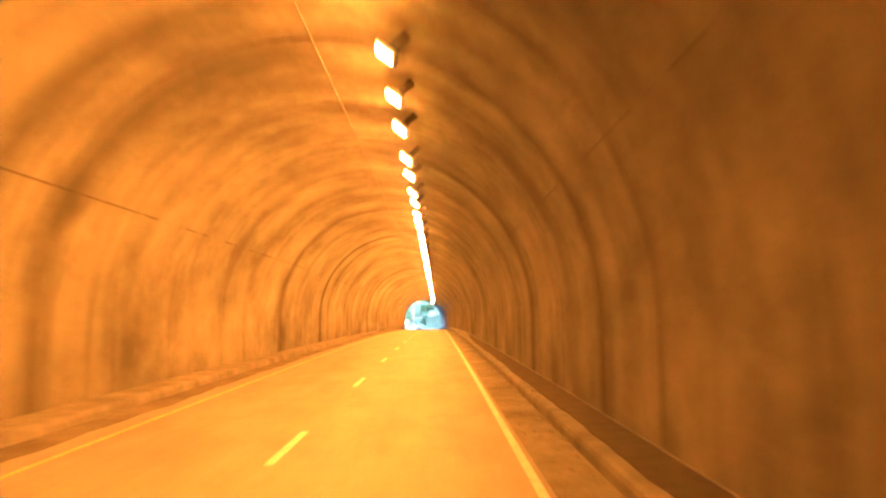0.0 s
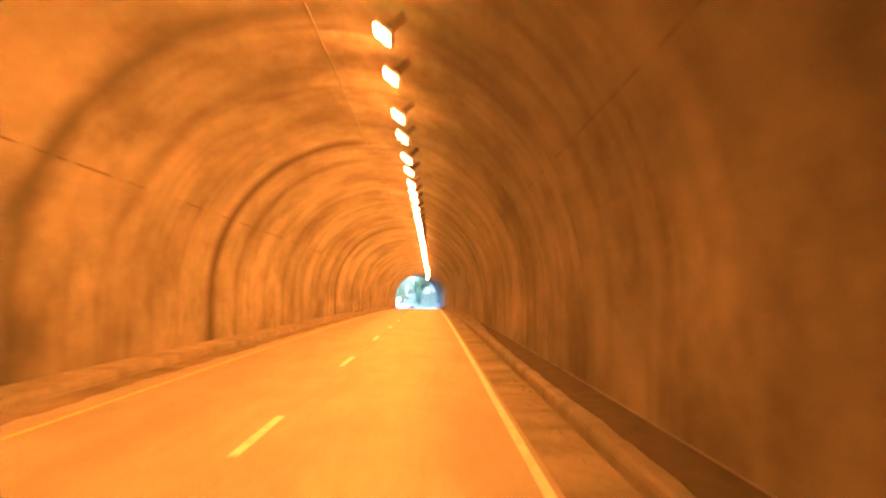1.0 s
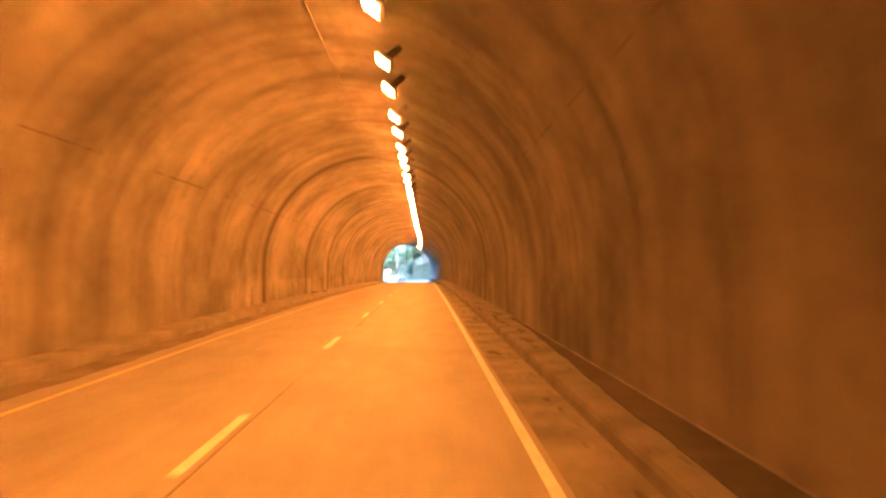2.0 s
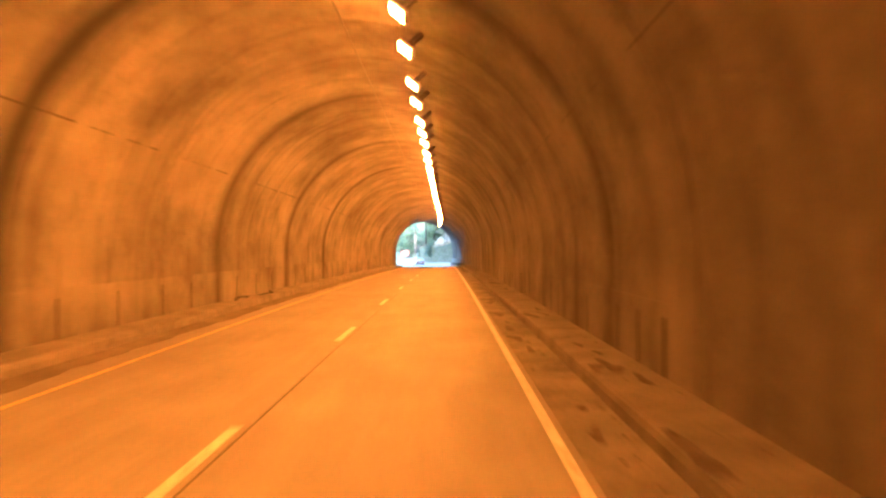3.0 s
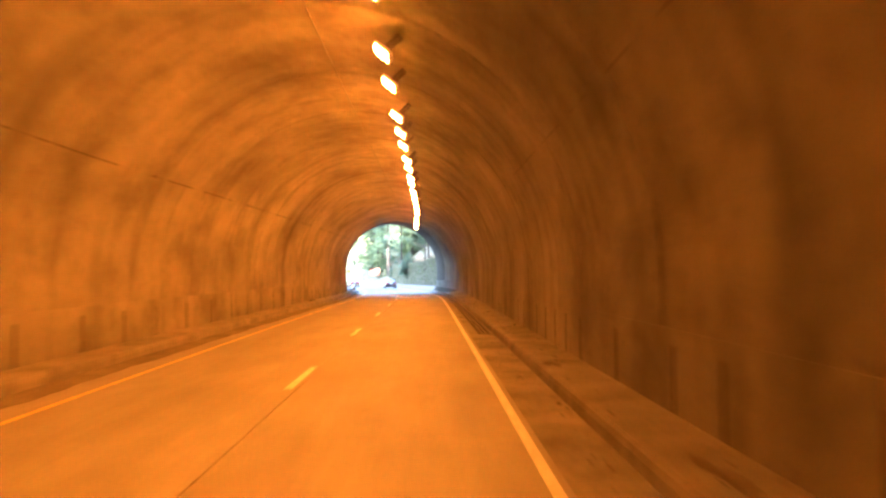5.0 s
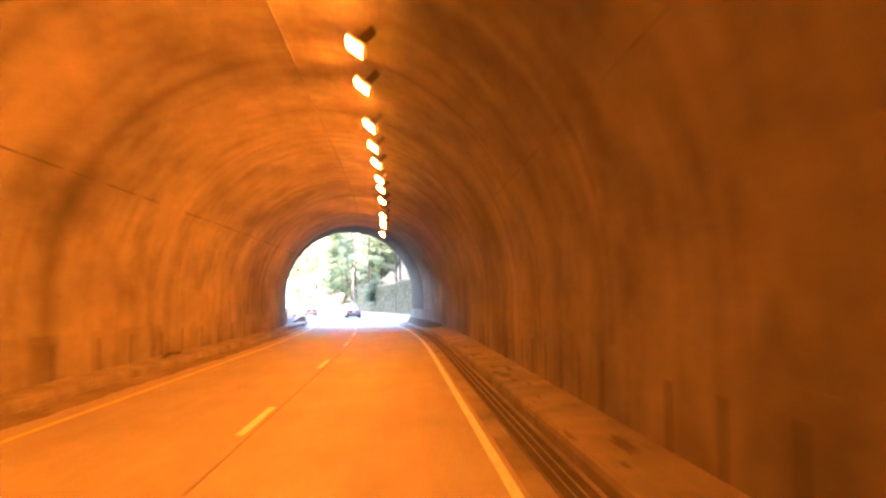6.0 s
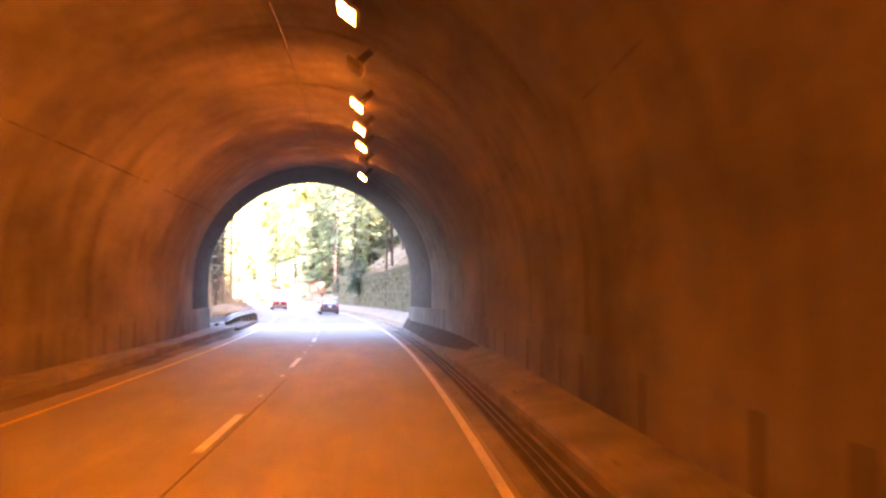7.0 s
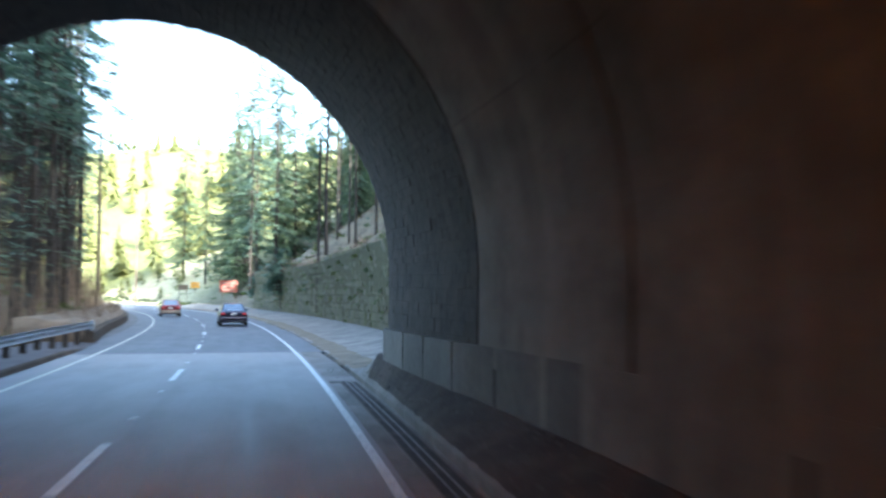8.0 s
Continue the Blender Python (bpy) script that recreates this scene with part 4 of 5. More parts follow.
def guardrail(s0, s1):
    def line(s):
        return float(np.interp(s, (229, 233, 241, 249), (-5.6, -5.0, -5.0, -4.62)))

    def top_at(s):
        return float(np.interp(s, (229, 232.2, 233.4, 249), (-0.16, -0.14, 0.0, 0.06)))
    top = empty("guardrail", turned(s0, line(s0)))
    inv = top.matrix_world.inverted()
    beam = [(0.0, 0.42), (0.05, 0.46), (0.0, 0.52), (0.0, 0.57), (0.05, 0.62), (0.0, 0.68), (0.05, 0.74), (0.035, 0.74), (-0.015, 0.68), (0.035, 0.62), (-0.015, 0.57), (-0.015, 0.52), (0.035, 0.46), (-0.015, 0.42)]
    st = steps(s0, s1, 1.0)
    b = loft("beam", st, lambda s: [(line(s) + 0.1 + x * 2.4, 0.12 + z + top_at(s)) for x, z in beam], M_STEEL)
    b.data.transform(inv)
    b.parent = top
    for s in st[::2]:
        bm = bmesh.new()
        box(bm, -0.09, -0.08, -0.3, 0.09, 0.08, 0.84 + top_at(s), 0.01, inv @ turned(s, line(s) - 0.06))
        part("post", bm, M_POST, top)
        bm = bmesh.new()
        box(bm, 0.0, -0.06, 0.56 + top_at(s), 0.12, 0.06, 0.82 + top_at(s), 0.0, inv @ turned(s, line(s)))
        part("spacer_block", bm, M_POST, top)
    bm = bmesh.new()
    box(bm, 0.07, -0.05, 0.50, 0.13, 0.35, 0.94, 0.03, inv @ turned(s1, line(s1)))
    part("end_shoe", bm, M_STEEL, top)
    return tagged(top, "galvanised W-beam guardrail on timber posts beside the road", "guardrail")


guardrail(229.0, 249.0)


# ---- poles and signs ----
def stand(x, y):
    return Vector((x, y, float(height(np.array([x]), np.array([y]))[0])))


def utility_pole(x, y, h, arm):
    top = empty("utility_pole", Matrix.Translation(stand(x, y) - Vector((0, 0, 0.3))))
    bm = bmesh.new()
    tube(bm, [(0, 0, 0), (0.02, 0, h * 0.5), (0, 0, h)], [0.17, 0.14, 0.10], 10)
    part("pole", bm, M_WOOD, top)
    if arm:
        bm = bmesh.new()
        box(bm, -0.2, -0.06, h - 0.5, 2.2, 0.06, h - 0.36, 0.01)
        part("crossarm", bm, M_WOOD, top)
        for x in (0.5, 1.2, 2.0):
            bm = bmesh.new()
            tube(bm, [(x, 0, h - 0.37), (x, 0, h - 0.15)], [0.05, 0.03], 8)
            part("insulator", bm, M_STEEL, top)
    return tagged(top, "tall weathered timber utility pole on the roadside bank", "utility pole", group="utility poles")


utility_pole(-15.7, 283.3, 18.0, False)
utility_pole(-25.0, 345.3, 16.0, True)


def road_sign(x, y, turn, w, h, z, mat, bars, posts):
    top = empty("road_sign", Matrix.Translation(stand(x, y)) @ pose(0, 0, 0, 0, 0, turn))
    bm = bmesh.new()
    box(bm, -w / 2, -0.02, z, w / 2, 0.0, z + h, 0.006)
    part("panel", bm, mat, top)
    for x in posts:
        bm = bmesh.new()
        box(bm, x - 0.05, 0.0, -0.3, x + 0.05, 0.1, z + h * 0.9, 0.008)
        part("post", bm, M_WOOD, top)
    for i in range(bars):
        bm = bmesh.new()
        zz = z + h * (i + 0.7) / (bars + 0.4)
        k = (0.36, 0.28, 0.33)[i % 3]
        box(bm, -w * k, -0.028, zz - h * 0.035, w * k * 0.9, -0.02, zz + h * 0.035)
        part("text_bar", bm, M_TAN, top)
    return top


tagged(road_sign(-9.7, 327.8, 12, 2.4, 1.6, 2.2, M_ORANGE, 3, (-0.8, 0.8)), "orange-red roadside panel sign on two timber posts", "road sign")
tagged(road_sign(-19.0, 364.6, 15, 1.4, 1.0, 0.5, M_SIGNY, 1, (0.0,)), "yellow warning sign on a timber post at the bend", "road sign")

tagged(road_sign(-20.6, 362.0, 15, 1.6, 0.9, 2.2, M_WOOD, 0, (-0.6, 0.6)), "weathered timber board on two posts at the bend", "notice board")


# ---- trees ----
def clump(verts, faces, p, d, size, rng):
    """A spray of needles: four narrow blades that fan out from one twig."""
    d = d.normalized()
    side = d.cross(Vector((0, 0, 1)))
    side = side.normalized() if side.length > 0.1 else Vector((1, 0, 0))
    k = len(verts)
    tips = []
    for a in (-0.75, -0.25, 0.25, 0.75):
        t = (d * math.cos(a) + side * math.sin(a) + Vector((0, 0, rng.uniform(-0.35, 0.1)))) * size * rng.uniform(0.7, 1.15)
        tips.append(t)
    for t in tips:
        w = side * size * 0.10 + Vector((0, 0, size * rng.uniform(-0.06, 0.06)))
        j = len(verts)
        verts += [p, p + t * 0.55 + w, p + t, p + t * 0.55 - w]
        faces += [(k, j + 1, j + 2), (k, j + 2, j + 3)]


def fir(h, bare, spread, density, seed, dead=0, needles=None):
    """A conifer: tapered trunk, whorls of drooping limbs with needle sprays."""
    rng = random.Random(seed)
    top = empty("fir_tree")
    bm = bmesh.new()
    bend = [Vector((rng.uniform(-0.25, 0.25) * i / 5, rng.uniform(-0.25, 0.25) * i / 5, -0.6 + (h + 0.6) * i / 5)) for i in range(6)]
    r0 = 0.0046 * h + 0.035
    tube(bm, bend, [r0 * 1.25, r0, r0 * 0.8, r0 * 0.6, r0 * 0.35, 0.03], 9)
    limbs = []
    z = h * bare
    while z < h * 0.985:
        f = (z - h * bare) / (h * (1 - bare))
        reach = spread * (1 - f) ** 0.75 * min(1, 0.55 + f * 2.5) + 0.25
        for _ in range(rng.choice((2, 3, 4))):
            a = rng.uniform(0, math.tau)
            limbs.append((z + rng.uniform(-0.2, 0.2), a, reach * rng.uniform(0.55, 1.15), rng.uniform(-0.45, 0.05) - 0.1 * (1 - f)))
        z += h * rng.uniform(0.012, 0.03) / density
    verts, faces = [], []

    def stem(z):
        t = (z + 0.6) / (h + 0.6) * 5
        i = min(4, int(t))
        return bend[i].lerp(bend[i + 1], t - i)
    for z, a, reach, droop in limbs:
        b = stem(z)
        d = Vector((math.cos(a), math.sin(a), droop))
        if reach > 1.2:
            tube(bm, [b, b + d * reach * 0.6, b + d * reach * 0.9 + Vector((0, 0, 0.15))], [0.05, 0.03, 0.012], 3)
        n = max(2, int(reach * 5.4 * density))
        for i in range(n):
            q = 0.2 + 0.8 * (i + rng.random()) / n
            side = rng.uniform(-1, 1)
            dd = Vector((math.cos(a + side * 0.9), math.sin(a + side * 0.9), droop * 0.7 - 0.15))
            clump(verts, faces, b + d * reach * q * 0.95 + Vector((0, 0, rng.uniform(-0.1, 0.15))), dd, rng.uniform(0.34, 0.72), rng)
    for _ in range(dead):
        z, a = rng.uniform(h * 0.12, h * bare), rng.uniform(0, math.tau)
        b = stem(z)
        d = Vector((math.cos(a), math.sin(a), rng.uniform(-0.35, 0.1))) * rng.uniform(0.8, 3.0)
        tube(bm, [b, b + d * 0.5, b + d + Vector((0, 0, -0.1))], [0.03, 0.02, 0.008], 3)
        if rng.random() < 0.3:
            clump(verts, faces, b + d * rng.uniform(0.6, 1.0), d, rng.uniform(0.4, 0.8), rng)
    part("trunk", bm, M_BARK, top)
    mesh("crown", verts, faces, needles or M_NEEDLE, top)
    return top


def plant(kinds, spots, label, group):
    used = set()
    for i, (k, s, l, turn, scale) in enumerate(spots):
        p = land(s, l)
        m = Matrix.Translation(p) @ Matrix.Rotation(turn, 4, "Z") @ Matrix.Scale(scale, 4)
        ob = kinds[k]
        if k not in used:
            used.add(k)
            ob.matrix_world = m
        else:
            ob = copy_thing(ob, Matrix.Identity(4))
            ob.matrix_world = m
        tagged(ob, label[k], "tree", group)


rng = random.Random(21)
tall = [fir(34, 0.35, 3.9, 0.78, 1, 110), fir(30, 0.41, 3.4, 0.72, 2, 120), fir(24, 0.42, 3.0, 0.72, 3, 100), fir(38, 0.33, 4.5, 0.78, 4, 110)]
spots = []
row = [(250 + 2.9 * i, -8.3 - 2.2 * rng.random() - (1.2 if i % 3 == 0 else 0) - min(1.1, max(0, i - 3) * 0.3)) for i in range(14)]
row += [(293, -11.0), (297, -10.2), (301, -11.4), (306, -10.6), (311, -12.0), (316, -11.5), (303, -15), (312, -17)]
row += [(247 + 7.5 * i, -12.5 - 4.0 * rng.random()) for i in range(8)]
row += [(252 + 15 * i, -19 - 6.0 * rng.random()) for i in range(4)]
for s, l in row:
    if abs(s - 286) < 1.2 and l > -10:
        l -= 2.5
    spots.append((rng.randrange(4), s + rng.uniform(-1, 1), l, rng.uniform(0, 6.28), rng.uniform(0.7, 1.05)))
spots += [(3, 264, -8.6, 0.4, 0.95), (3, 272, -8.8, 2.1, 0.98), (5, 278, -8.5, 1.2, 0.95), (5, 270, -9.0, 4.0, 0.9), (3, 268, -10.4, 3.3, 0.9)]
spots += [(4, 251 + 2.3 * i, -8.6 - 6.5 * rng.random(), rng.uniform(0, 6.28), rng.uniform(0.8, 1.05)) for i in range(18)]
tall += [fir(25, 0.52, 1.9, 0.65, 6, 130), fir(36, 0.33, 5.2, 0.78, 12, 90)]
plant(tall, spots, ["tall dark fir with a bare lower trunk beside the road"] * 4 + ["slender mostly bare fir with dead twigs beside the road", "broad fir with drooping boughs and a bare lower trunk"], "firs beside the road")
full = [fir(24, 0.10, 4.4, 1.0, 7, 0, M_LIGHTLEAF), fir(30, 0.16, 4.8, 0.95, 8, 6), fir(16, 0.05, 3.2, 1.1, 9, 0, M_LIGHTLEAF), fir(33, 0.62, 3.0, 0.8, 10, 30),
        fir(29, 0.20, 5.0, 0.78, 15, 14), fir(6.6, 0.42, 1.9, 1.2, 16, 6)]
spots = []
# the last nine, high up and mostly out of view, are added for shade
for k, s, l in [(1, 322, 15), (1, 331, 14), (0, 338, 12.5), (0, 345, 13), (1, 352, 16), (0, 360, 13), (0, 371, 14), (2, 333, 13), (2, 342, 12), (0, 324, 19), (0, 318, 29), (1, 326, 30),
                (3, 281, 19), (3, 276, 21), (3, 284, 24), (3, 270, 21), (0, 304, 29), (1, 330, 24), (1, 345, 22), (3, 290, 30), (1, 365, 24), (3, 262, 24), (3, 265, 28), (3, 275, 34),
                (1, 308, 38), (1, 320, 36)] + [(3, 252 + 4.9 * i, 19 + 20 * rng.random()) for i in range(11)] + [(2, 262 + 4.1 * i, 22 + 18 * rng.random()) for i in range(18)] + [(0, 238 + 3.4 * i, 25 + 15 * rng.random()) for i in range(9)]:
    spots.append((k, s + rng.uniform(-1, 1), l + rng.uniform(-0.5, 0.5) + 0.27 * max(0.0, s - 318), rng.uniform(0, 6.28), rng.uniform(0.6, 0.85) if k == 3 else rng.uniform(1.0, 1.3)))
# bare trunks on the slope, one broad fir past the end of the wall, young firs behind and before it
for k, x, y, size in [(3, 1.9, 274.3, 0.62), (3, 2.45, 272.0, 0.8), (3, 4.0, 305.5, 0.66), (3, 4.7, 322.0, 0.7), (3, 5.1, 301.0, 0.62), (3, 5.7, 298.0, 0.68), (3, 7.6, 296.0, 0.7),
                      (4, -6.4, 320.0, 1.0), (5, -1.4, 291.6, 1.0), (5, -4.2, 306.0, 0.8), (2, -1.4, 335.0, 1.0), (2, 1.8, 331.0, 1.05), (2, -3.4, 341.0, 1.05), (0, 5.6, 341.0, 0.8), (2, 9.0, 334.0, 1.1), (0, 12.0, 345.0, 0.85), (0, 0.5, 346.0, 0.8), (0, 3.6, 339.0, 0.75), (2, 7.0, 321.0, 0.95), (0, 9.5, 341.0, 0.95), (2, -2.6, 329.0, 0.75), (2, 6.6, 311.0, 0.8), (2, 9.5, 306.0, 0.8), (0, 8.0, 352.0, 1.0),
                      (2, -9.0, 330.0, 0.7)]:
    s, l, _ = (float(v[0]) for v in along(np.array([x]), np.array([y])))
    spots.append((k, s, l, rng.uniform(0, 6.28), size))
plant(full, spots, ["dense green fir on the bank above the wall"] * 3 + ["slender fir with a long bare trunk on the bank", "broad open-crowned fir past the end of the stone wall", "young fir with a bare stem above the stone wall"], "firs on the bank")

# far woods: many small conifers on the slopes
rng = random.Random(8)
fv, ff = [], []
pts = []
for _ in range(800):
    x, y = rng.uniform(-330, 90), 392 + 628 * rng.random() ** 1.4
    pts.append((x, y))
for _ in range(70):
    pts.append((rng.uniform(-80, 25), rng.uniform(374, 405)))
px, py = np.array([p[0] for p in pts]), np.array([p[1] for p in pts])
pz = height(px, py)
sl = along(px, py)
for x, y, z, l in zip(px, py, pz, sl[1]):
    if abs(l) < 14:
        continue
    h, r = (rng.uniform(7, 17), rng.uniform(1.7, 3.2)) if y > 400 else (rng.uniform(1.2, 4.5), rng.uniform(0.7, 1.5))
    for i in range(14):
        zz = z + h * (0.05 + 0.065 * i)
        rr = r * (1 - i / 14.6)
        for q in range(6):
            a = rng.uniform(0, math.tau)
            k = len(fv)
            reach = rr * rng.uniform(0.6, 1.1)
            tip = Vector((x + math.cos(a) * reach, y + math.sin(a) * reach, zz - h * rng.uniform(0.0, 0.045)))
            w = Vector((-math.sin(a), math.cos(a), 0)) * rr * 0.32
            fv += [Vector((x, y, zz + h * 0.07)), tip + w, tip - w * rng.uniform(0.5, 1)]
            ff.append((k, k + 1, k + 2))
woods = mesh("far_woods", fv, ff, M_FAR)
tagged(woods, "sunlit yellow-green conifers on the far slope", "woods", kind="stuff")

# scrub on the banks
rng = random.Random(14)
sv, sf = [], []
for _ in range(900):
    if rng.random() < 0.6:
        s, l = rng.uniform(238, 420), 9.6 + 22 * rng.random() ** 1.6
    else:
        s, l = rng.uniform(250, 380), -7.6 - 14 * rng.random()
    p = land(s, l)
    for _ in range(6):
        clump(sv, sf, p + Vector((rng.uniform(-0.5, 0.5), rng.uniform(-0.5, 0.5), 0)), Vector((rng.uniform(-1, 1), rng.uniform(-1, 1), rng.uniform(0.5, 1.6))), rng.uniform(0.25, 0.8), rng)
for _ in range(130):
    s, q = rng.uniform(229, 304), rng.random() ** 0.7
    p = at(s, 8.02 + 0.05 * rng.random(), 0.5 + q * (wall_top(s) - 0.6))
    d = at(s, 7.0, 0.0) - at(s, 8.0, 0.0)
    for _ in range(3):
        clump(sv, sf, p, d * rng.uniform(0.2, 0.7) + Vector((rng.uniform(-0.5, 0.5), rng.uniform(-0.5, 0.5), rng.uniform(-1.8, 0.1))), rng.uniform(0.12, 0.38), rng)
tagged(mesh("scrub", sv, sf, M_LEAF), "low green and dry scrub on the banks", "scrub", kind="stuff")

# dry brush: thin upright stems between the trunks
rng = random.Random(41)
tv, tf = [], []
for k in range(2300):
    s, l = rng.uniform(246, 312), -7.4 - 15 * rng.random() ** 1.3
    if k >= 1800:
        s, l = rng.uniform(250, 330), -5.7 - 1.7 * rng.random()
    p = land(s, l) if l < -7.4 else at(s, l, 0.85)
    h, w = rng.uniform(0.6, 4.2) if k < 1800 else rng.uniform(0.15, 0.6), rng.uniform(0.012, 0.035)
    lean = Vector((rng.uniform(-0.25, 0.25), rng.uniform(-0.25, 0.25), 1.0)) * h
    k = len(tv)
    tv += [p + Vector((w, 0, -0.1)), p + Vector((-w * 0.5, w * 0.9, -0.1)), p + Vector((-w * 0.5, -w * 0.9, -0.1)), p + lean]
    tf += [(k, k + 1, k + 3), (k + 1, k + 2, k + 3), (k + 2, k, k + 3)]
    for _ in range(5):
        q = p + lean * rng.uniform(0.35, 0.95)
        d = Vector((rng.uniform(-1, 1), rng.uniform(-1, 1), rng.uniform(-0.2, 0.9))) * h * 0.22
        k = len(tv)
        tv += [q, q + Vector((0, 0, w * 1.5)), q + d]
        tf.append((k, k + 1, k + 2))
for _ in range(1500):
    s, l = rng.uniform(244, 314), 9.4 + 18 * rng.random() ** 1.2
    p = land(s, l)
    if l < 11.6:
        p.z = max(p.z, rise(s) + wall_top(s) - 0.1 + 0.35 * (l - 9.2))
    for _ in range(5):
        d = Vector((rng.uniform(-1, 1), rng.uniform(-1, 1), rng.uniform(0.05, 0.8))) * rng.uniform(0.3, 1.0)
        w = rng.uniform(0.015, 0.05)
        q = p + Vector((rng.uniform(-0.6, 0.6), rng.uniform(-0.6, 0.6), -0.05))
        k = len(tv)
        tv += [q + Vector((w, w, 0)), q - Vector((w, w, 0)), q + d * 0.6 + Vector((-w, w, w)), q + d]
        tf += [(k, k + 1, k + 2), (k, k + 2, k + 3), (k + 1, k + 3, k + 2)]
tagged(mesh("dry_brush", tv, tf, M_BRUSH), "dry brown brush and saplings between the trunks", "brush", kind="stuff")

# bleached logs on the bank
def fallen_log(s0, l0, s1, l1, r):
    bm = bmesh.new()
    a, b = land(s0, l0) + Vector((0, 0, r * 0.6)), land(s1, l1) + Vector((0, 0, r * 0.6))
    mid = (a + b) / 2 + Vector((0, 0, 0.05))
    tube(bm, [a, a.lerp(mid, 0.5), mid, mid.lerp(b, 0.6), b], [r, r * 0.95, r * 0.85, r * 0.75, r * 0.5], 9)
    return tagged(part("fallen_log", bm, M_LOG), "bleached fallen log lying on the steep bank", "log", "fallen logs")


fallen_log(258, 12.9, 273, 9.9, 0.17)
fallen_log(256, 11.6, 268, 9.8, 0.13)
fallen_log(271, 13.4, 283, 12.2, 0.12)
fallen_log(264, 15.5, 277, 13.2, 0.14)


# ---- cars ----
def car_body(bm, length, width, rows):
    """rows: (y, half width at sill, z sill, z belt, half width at belt)."""
    rings = []
    for y, w, zs, zb, wb in rows:
        ring = [(-w * 0.92, y, zs), (-w, y, zs + 0.12), (-w, y, (zs + zb) / 2 + 0.05), (-wb, y, zb - 0.03), (-wb * 0.85, y, zb), (0, y, zb + 0.025),
                (wb * 0.85, y, zb), (wb, y, zb - 0.03), (w, y, (zs + zb) / 2 + 0.05), (w, y, zs + 0.12), (w * 0.92, y, zs)]
        rings.append([bm.verts.new(p) for p in ring])
    n = len(rings[0])
    for a, b in zip(rings, rings[1:]):
        for i in range(n):
            bm.faces.new((a[i], a[(i + 1) % n], b[(i + 1) % n], b[i]))
    bm.faces.new(rings[0])
    bm.faces.new(rings[-1][::-1])


def slab_between(bm, quad, t=0.012):
    """A thin pane over four corners."""
    q = [Vector(p) for p in quad]
    nrm = (q[1] - q[0]).cross(q[3] - q[0]).normalized() * t
    a = [bm.verts.new(p) for p in q]
    b = [bm.verts.new(p + nrm) for p in q]
    bm.faces.new(a[::-1])
    bm.faces.new(b)
    for i in range(4):
        bm.faces.new((a[i], a[(i + 1) % 4], b[(i + 1) % 4], b[i]))


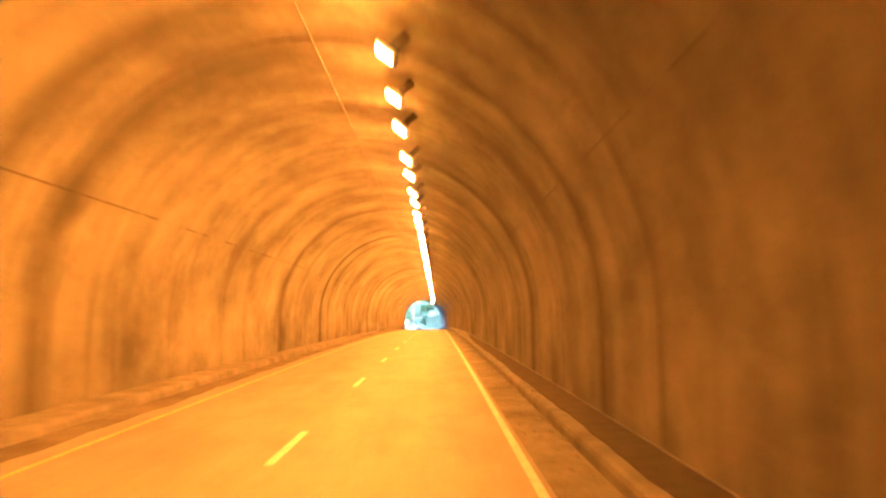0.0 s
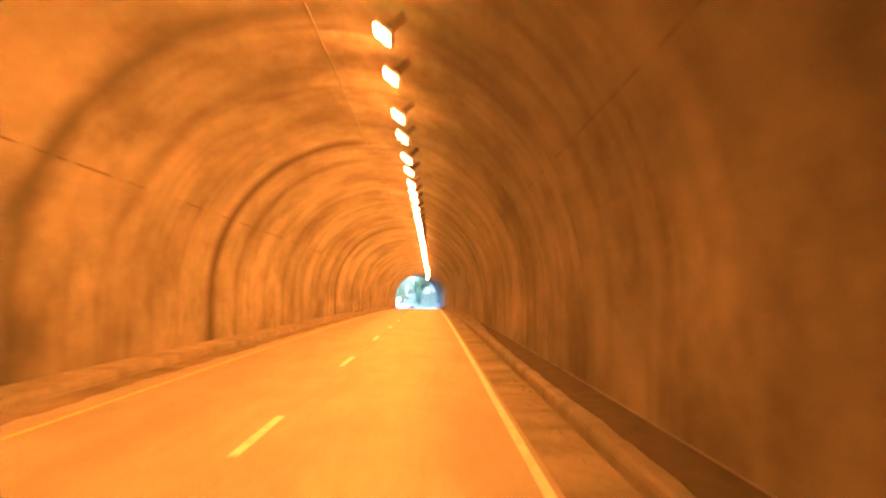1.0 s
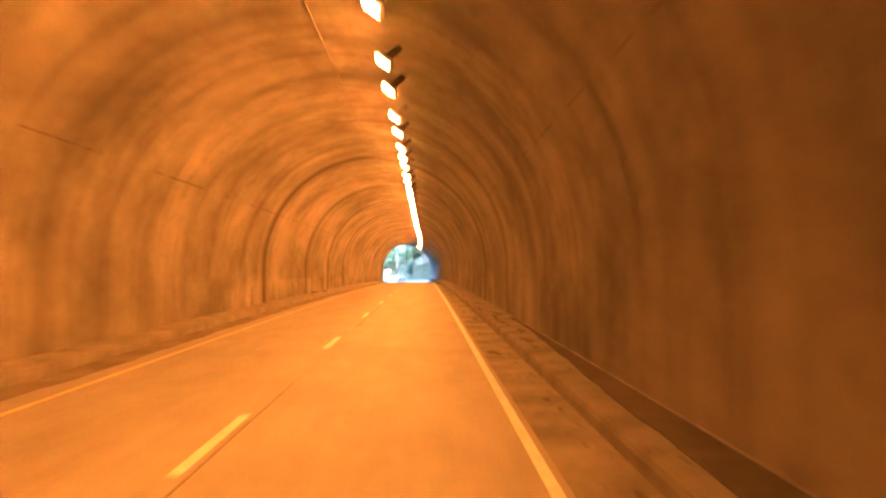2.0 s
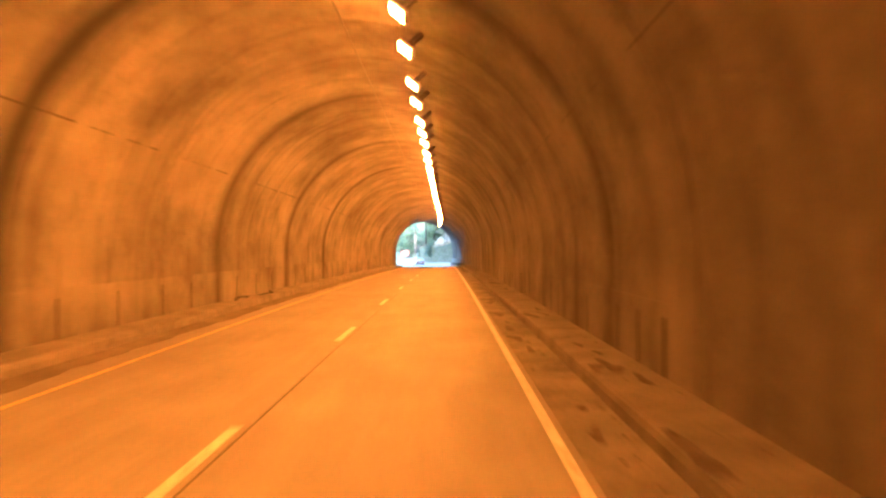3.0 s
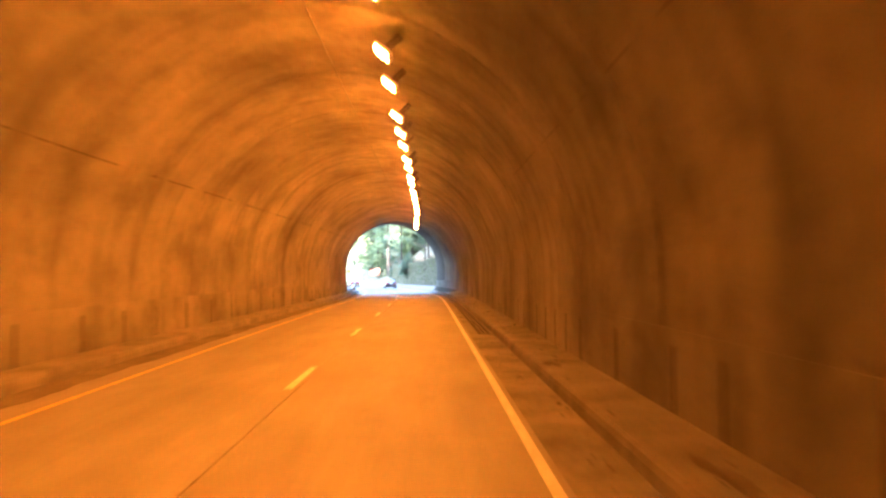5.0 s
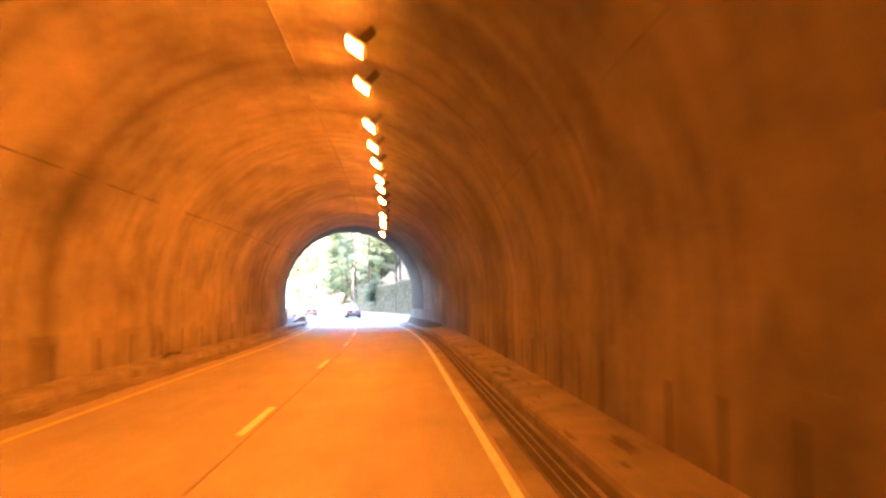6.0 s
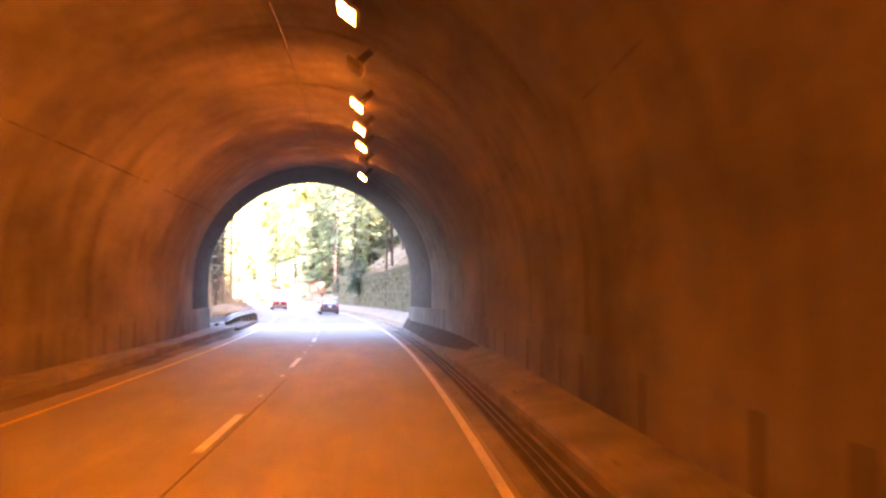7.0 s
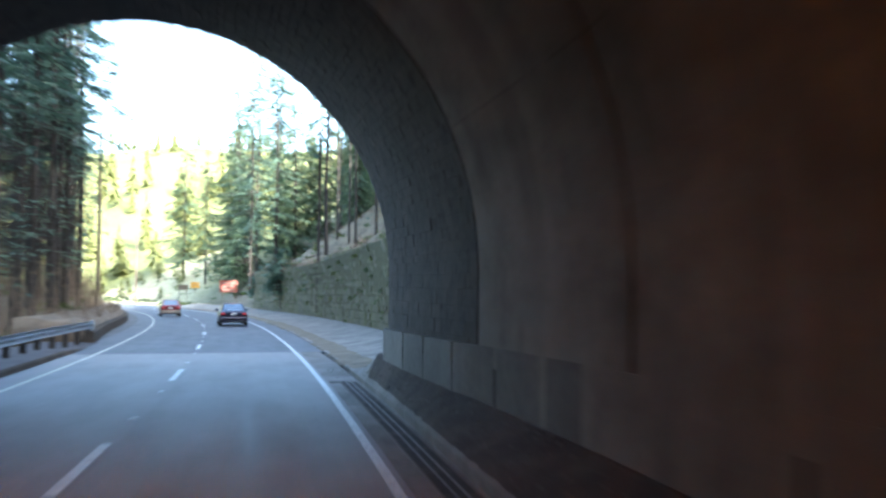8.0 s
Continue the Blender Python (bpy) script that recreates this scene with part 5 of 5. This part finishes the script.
def sedan(m, paint, hatch=False, trim=None):
    """A saloon whose tail is at y = 0 and whose nose is at y = 4.7."""
    top = empty("car", m)
    w = 0.91
    bm = bmesh.new()
    tail = 0.98 if not hatch else 1.02
    car_body(bm, 4.7, w, [(0.0, 0.80, 0.36, tail - 0.12, 0.72), (0.10, 0.87, 0.28, tail, 0.80), (0.7, w, 0.22, tail + 0.02, 0.84), (1.5, w, 0.20, 0.96, 0.86), (2.7, w, 0.20, 0.95, 0.86),
                          (3.5, w, 0.20, 0.92, 0.84), (4.2, 0.88, 0.22, 0.82, 0.78), (4.55, 0.82, 0.28, 0.70, 0.70), (4.7, 0.70, 0.34, 0.60, 0.60)])
    bmesh.ops.bevel(bm, geom=[e for e in bm.edges if e.calc_face_angle(0) > 0.6], offset=0.025, segments=2, affect="EDGES")
    part("body", bm, paint, top, smooth=False)
    # cabin
    y0, y1, y2, y3 = (0.35, 1.15, 2.35, 3.25) if not hatch else (0.12, 0.55, 2.3, 3.2)
    zr, wr = (1.44, 0.60) if not hatch else (1.50, 0.64)
    bm = bmesh.new()
    low = [(-0.78, y0), (0.78, y0), (0.78, y3), (-0.78, y3)]
    up = [(-wr, y1), (wr, y1), (wr, y2), (-wr, y2)]
    lo = [bm.verts.new((x, y, 0.94)) for x, y in low]
    hi = [bm.verts.new((x, y, zr)) for x, y in up]
    for i in range(4):
        bm.faces.new((lo[i], lo[(i + 1) % 4], hi[(i + 1) % 4], hi[i]))
    bm.faces.new(hi)
    bm.faces.new(lo[::-1])
    bmesh.ops.bevel(bm, geom=list(bm.edges), offset=0.05, segments=2, affect="EDGES")
    part("cabin", bm, paint, top)

    def on(a, b, c, d, u0, u1, v0, v1):
        a, b, c, d = Vector(a), Vector(b), Vector(c), Vector(d)
        f = lambda u, v: a.lerp(b, u).lerp(d.lerp(c, u), v)
        return [f(u0, v0), f(u1, v0), f(u1, v1), f(u0, v1)]
    e = 0.004
    bm = bmesh.new()
    slab_between(bm, on((-0.78, y0 - e, 0.94), (0.78, y0 - e, 0.94), (wr, y1 - e, zr), (-wr, y1 - e, zr), 0.08, 0.92, 0.12, 0.92))
    part("rear_window", bm, M_GLASS, top)
    bm = bmesh.new()
    slab_between(bm, on((0.78, y3 + e, 0.94), (-0.78, y3 + e, 0.94), (-wr, y2 + e, zr), (wr, y2 + e, zr), 0.06, 0.94, 0.08, 0.94))
    part("windscreen", bm, M_GLASS, top)
    for sg in (-1, 1):
        for v in ((0.10, 0.47), (0.52, 0.93)):
            bm = bmesh.new()
            a, b = ((0.78 + e) * sg, y0, 0.94), ((0.78 + e) * sg, y3, 0.94)
            c, d = ((wr + e) * sg, y2, zr), ((wr + e) * sg, y1, zr)
            q = on(a, b, c, d, v[0], v[1], 0.12, 0.88)
            slab_between(bm, q if sg > 0 else q[::-1])
            part("side_window", bm, M_GLASS, top)
        bm = bmesh.new()
        box(bm, 0.66 * sg - 0.14, -0.03, 0.75, 0.66 * sg + 0.14, 0.12, 0.87, 0.03)
        part("tail_light", bm, M_TAIL, top)
        bm = bmesh.new()
        box(bm, 0.96 * sg - 0.10, 2.85, 0.92, 0.96 * sg + 0.10, 3.0, 1.06, 0.04)
        part("wing_mirror", bm, paint, top)
        for y in (0.95, 3.75):
            wheel = part("wheel", wheel_disc(0.335, 0.21, 0.0), M_BLACK, top)
            wheel.matrix_basis = Matrix.Translation((0.80 * sg, y, 0.335))
            rim = part("rim", wheel_disc(0.22, 0.225, 0.02), M_SILVER, wheel)
    bm = bmesh.new()
    box(bm, -0.84, -0.07, 0.34, 0.84, 0.10, 0.60, 0.05)
    part("rear_bumper", bm, trim or paint, top)
    if hatch:
        for sg in (-1, 1):
            bm = bmesh.new()
            tube(bm, [(0.58 * sg, 0.75, 1.49), (0.58 * sg, 0.9, 1.57), (0.58 * sg, 2.1, 1.57), (0.58 * sg, 2.25, 1.49)], 0.02, 6)
            part("roof_rail", bm, M_BLACK, top)
            bm = bmesh.new()
            box(bm, 0.90 * sg - 0.02, 1.3, 0.2, 0.90 * sg + 0.025, 3.4, 0.42, 0.015)
            part("side_cladding", bm, trim or paint, top)
    bm = bmesh.new()
    box(bm, -0.70, -0.075, 0.27, 0.70, 0.05, 0.36, 0.02)
    part("valance", bm, M_BLACK, top)
    bm = bmesh.new()
    box(bm, -0.16, -0.025, 0.72, 0.16, 0.02, 0.87, 0.005)
    plate = part("number_plate", bm, M_PLATE, top)
    bm = bmesh.new()
    box(bm, -0.12, -0.03, 0.77, 0.12, -0.024, 0.82)
    part("text_bar", bm, M_BAR, plate)
    return top


def wheel_disc(r, w, dish):
    bm = bmesh.new()
    tube(bm, [(-w / 2, 0, 0), (-w / 2 + 0.03, 0, 0), (w / 2 - 0.03, 0, 0), (w / 2, 0, 0)], [r * 0.9, r, r, r * 0.9], 20)
    return bm


tagged(sedan(turned(266.5, 1.80), M_BLUECAR), "dark blue saloon car with a sloping rear window on the road", "car")
tagged(sedan(turned(290.5, -1.62), M_REDCAR, True, M_TAN), "red estate car with tan lower cladding on the road", "car")
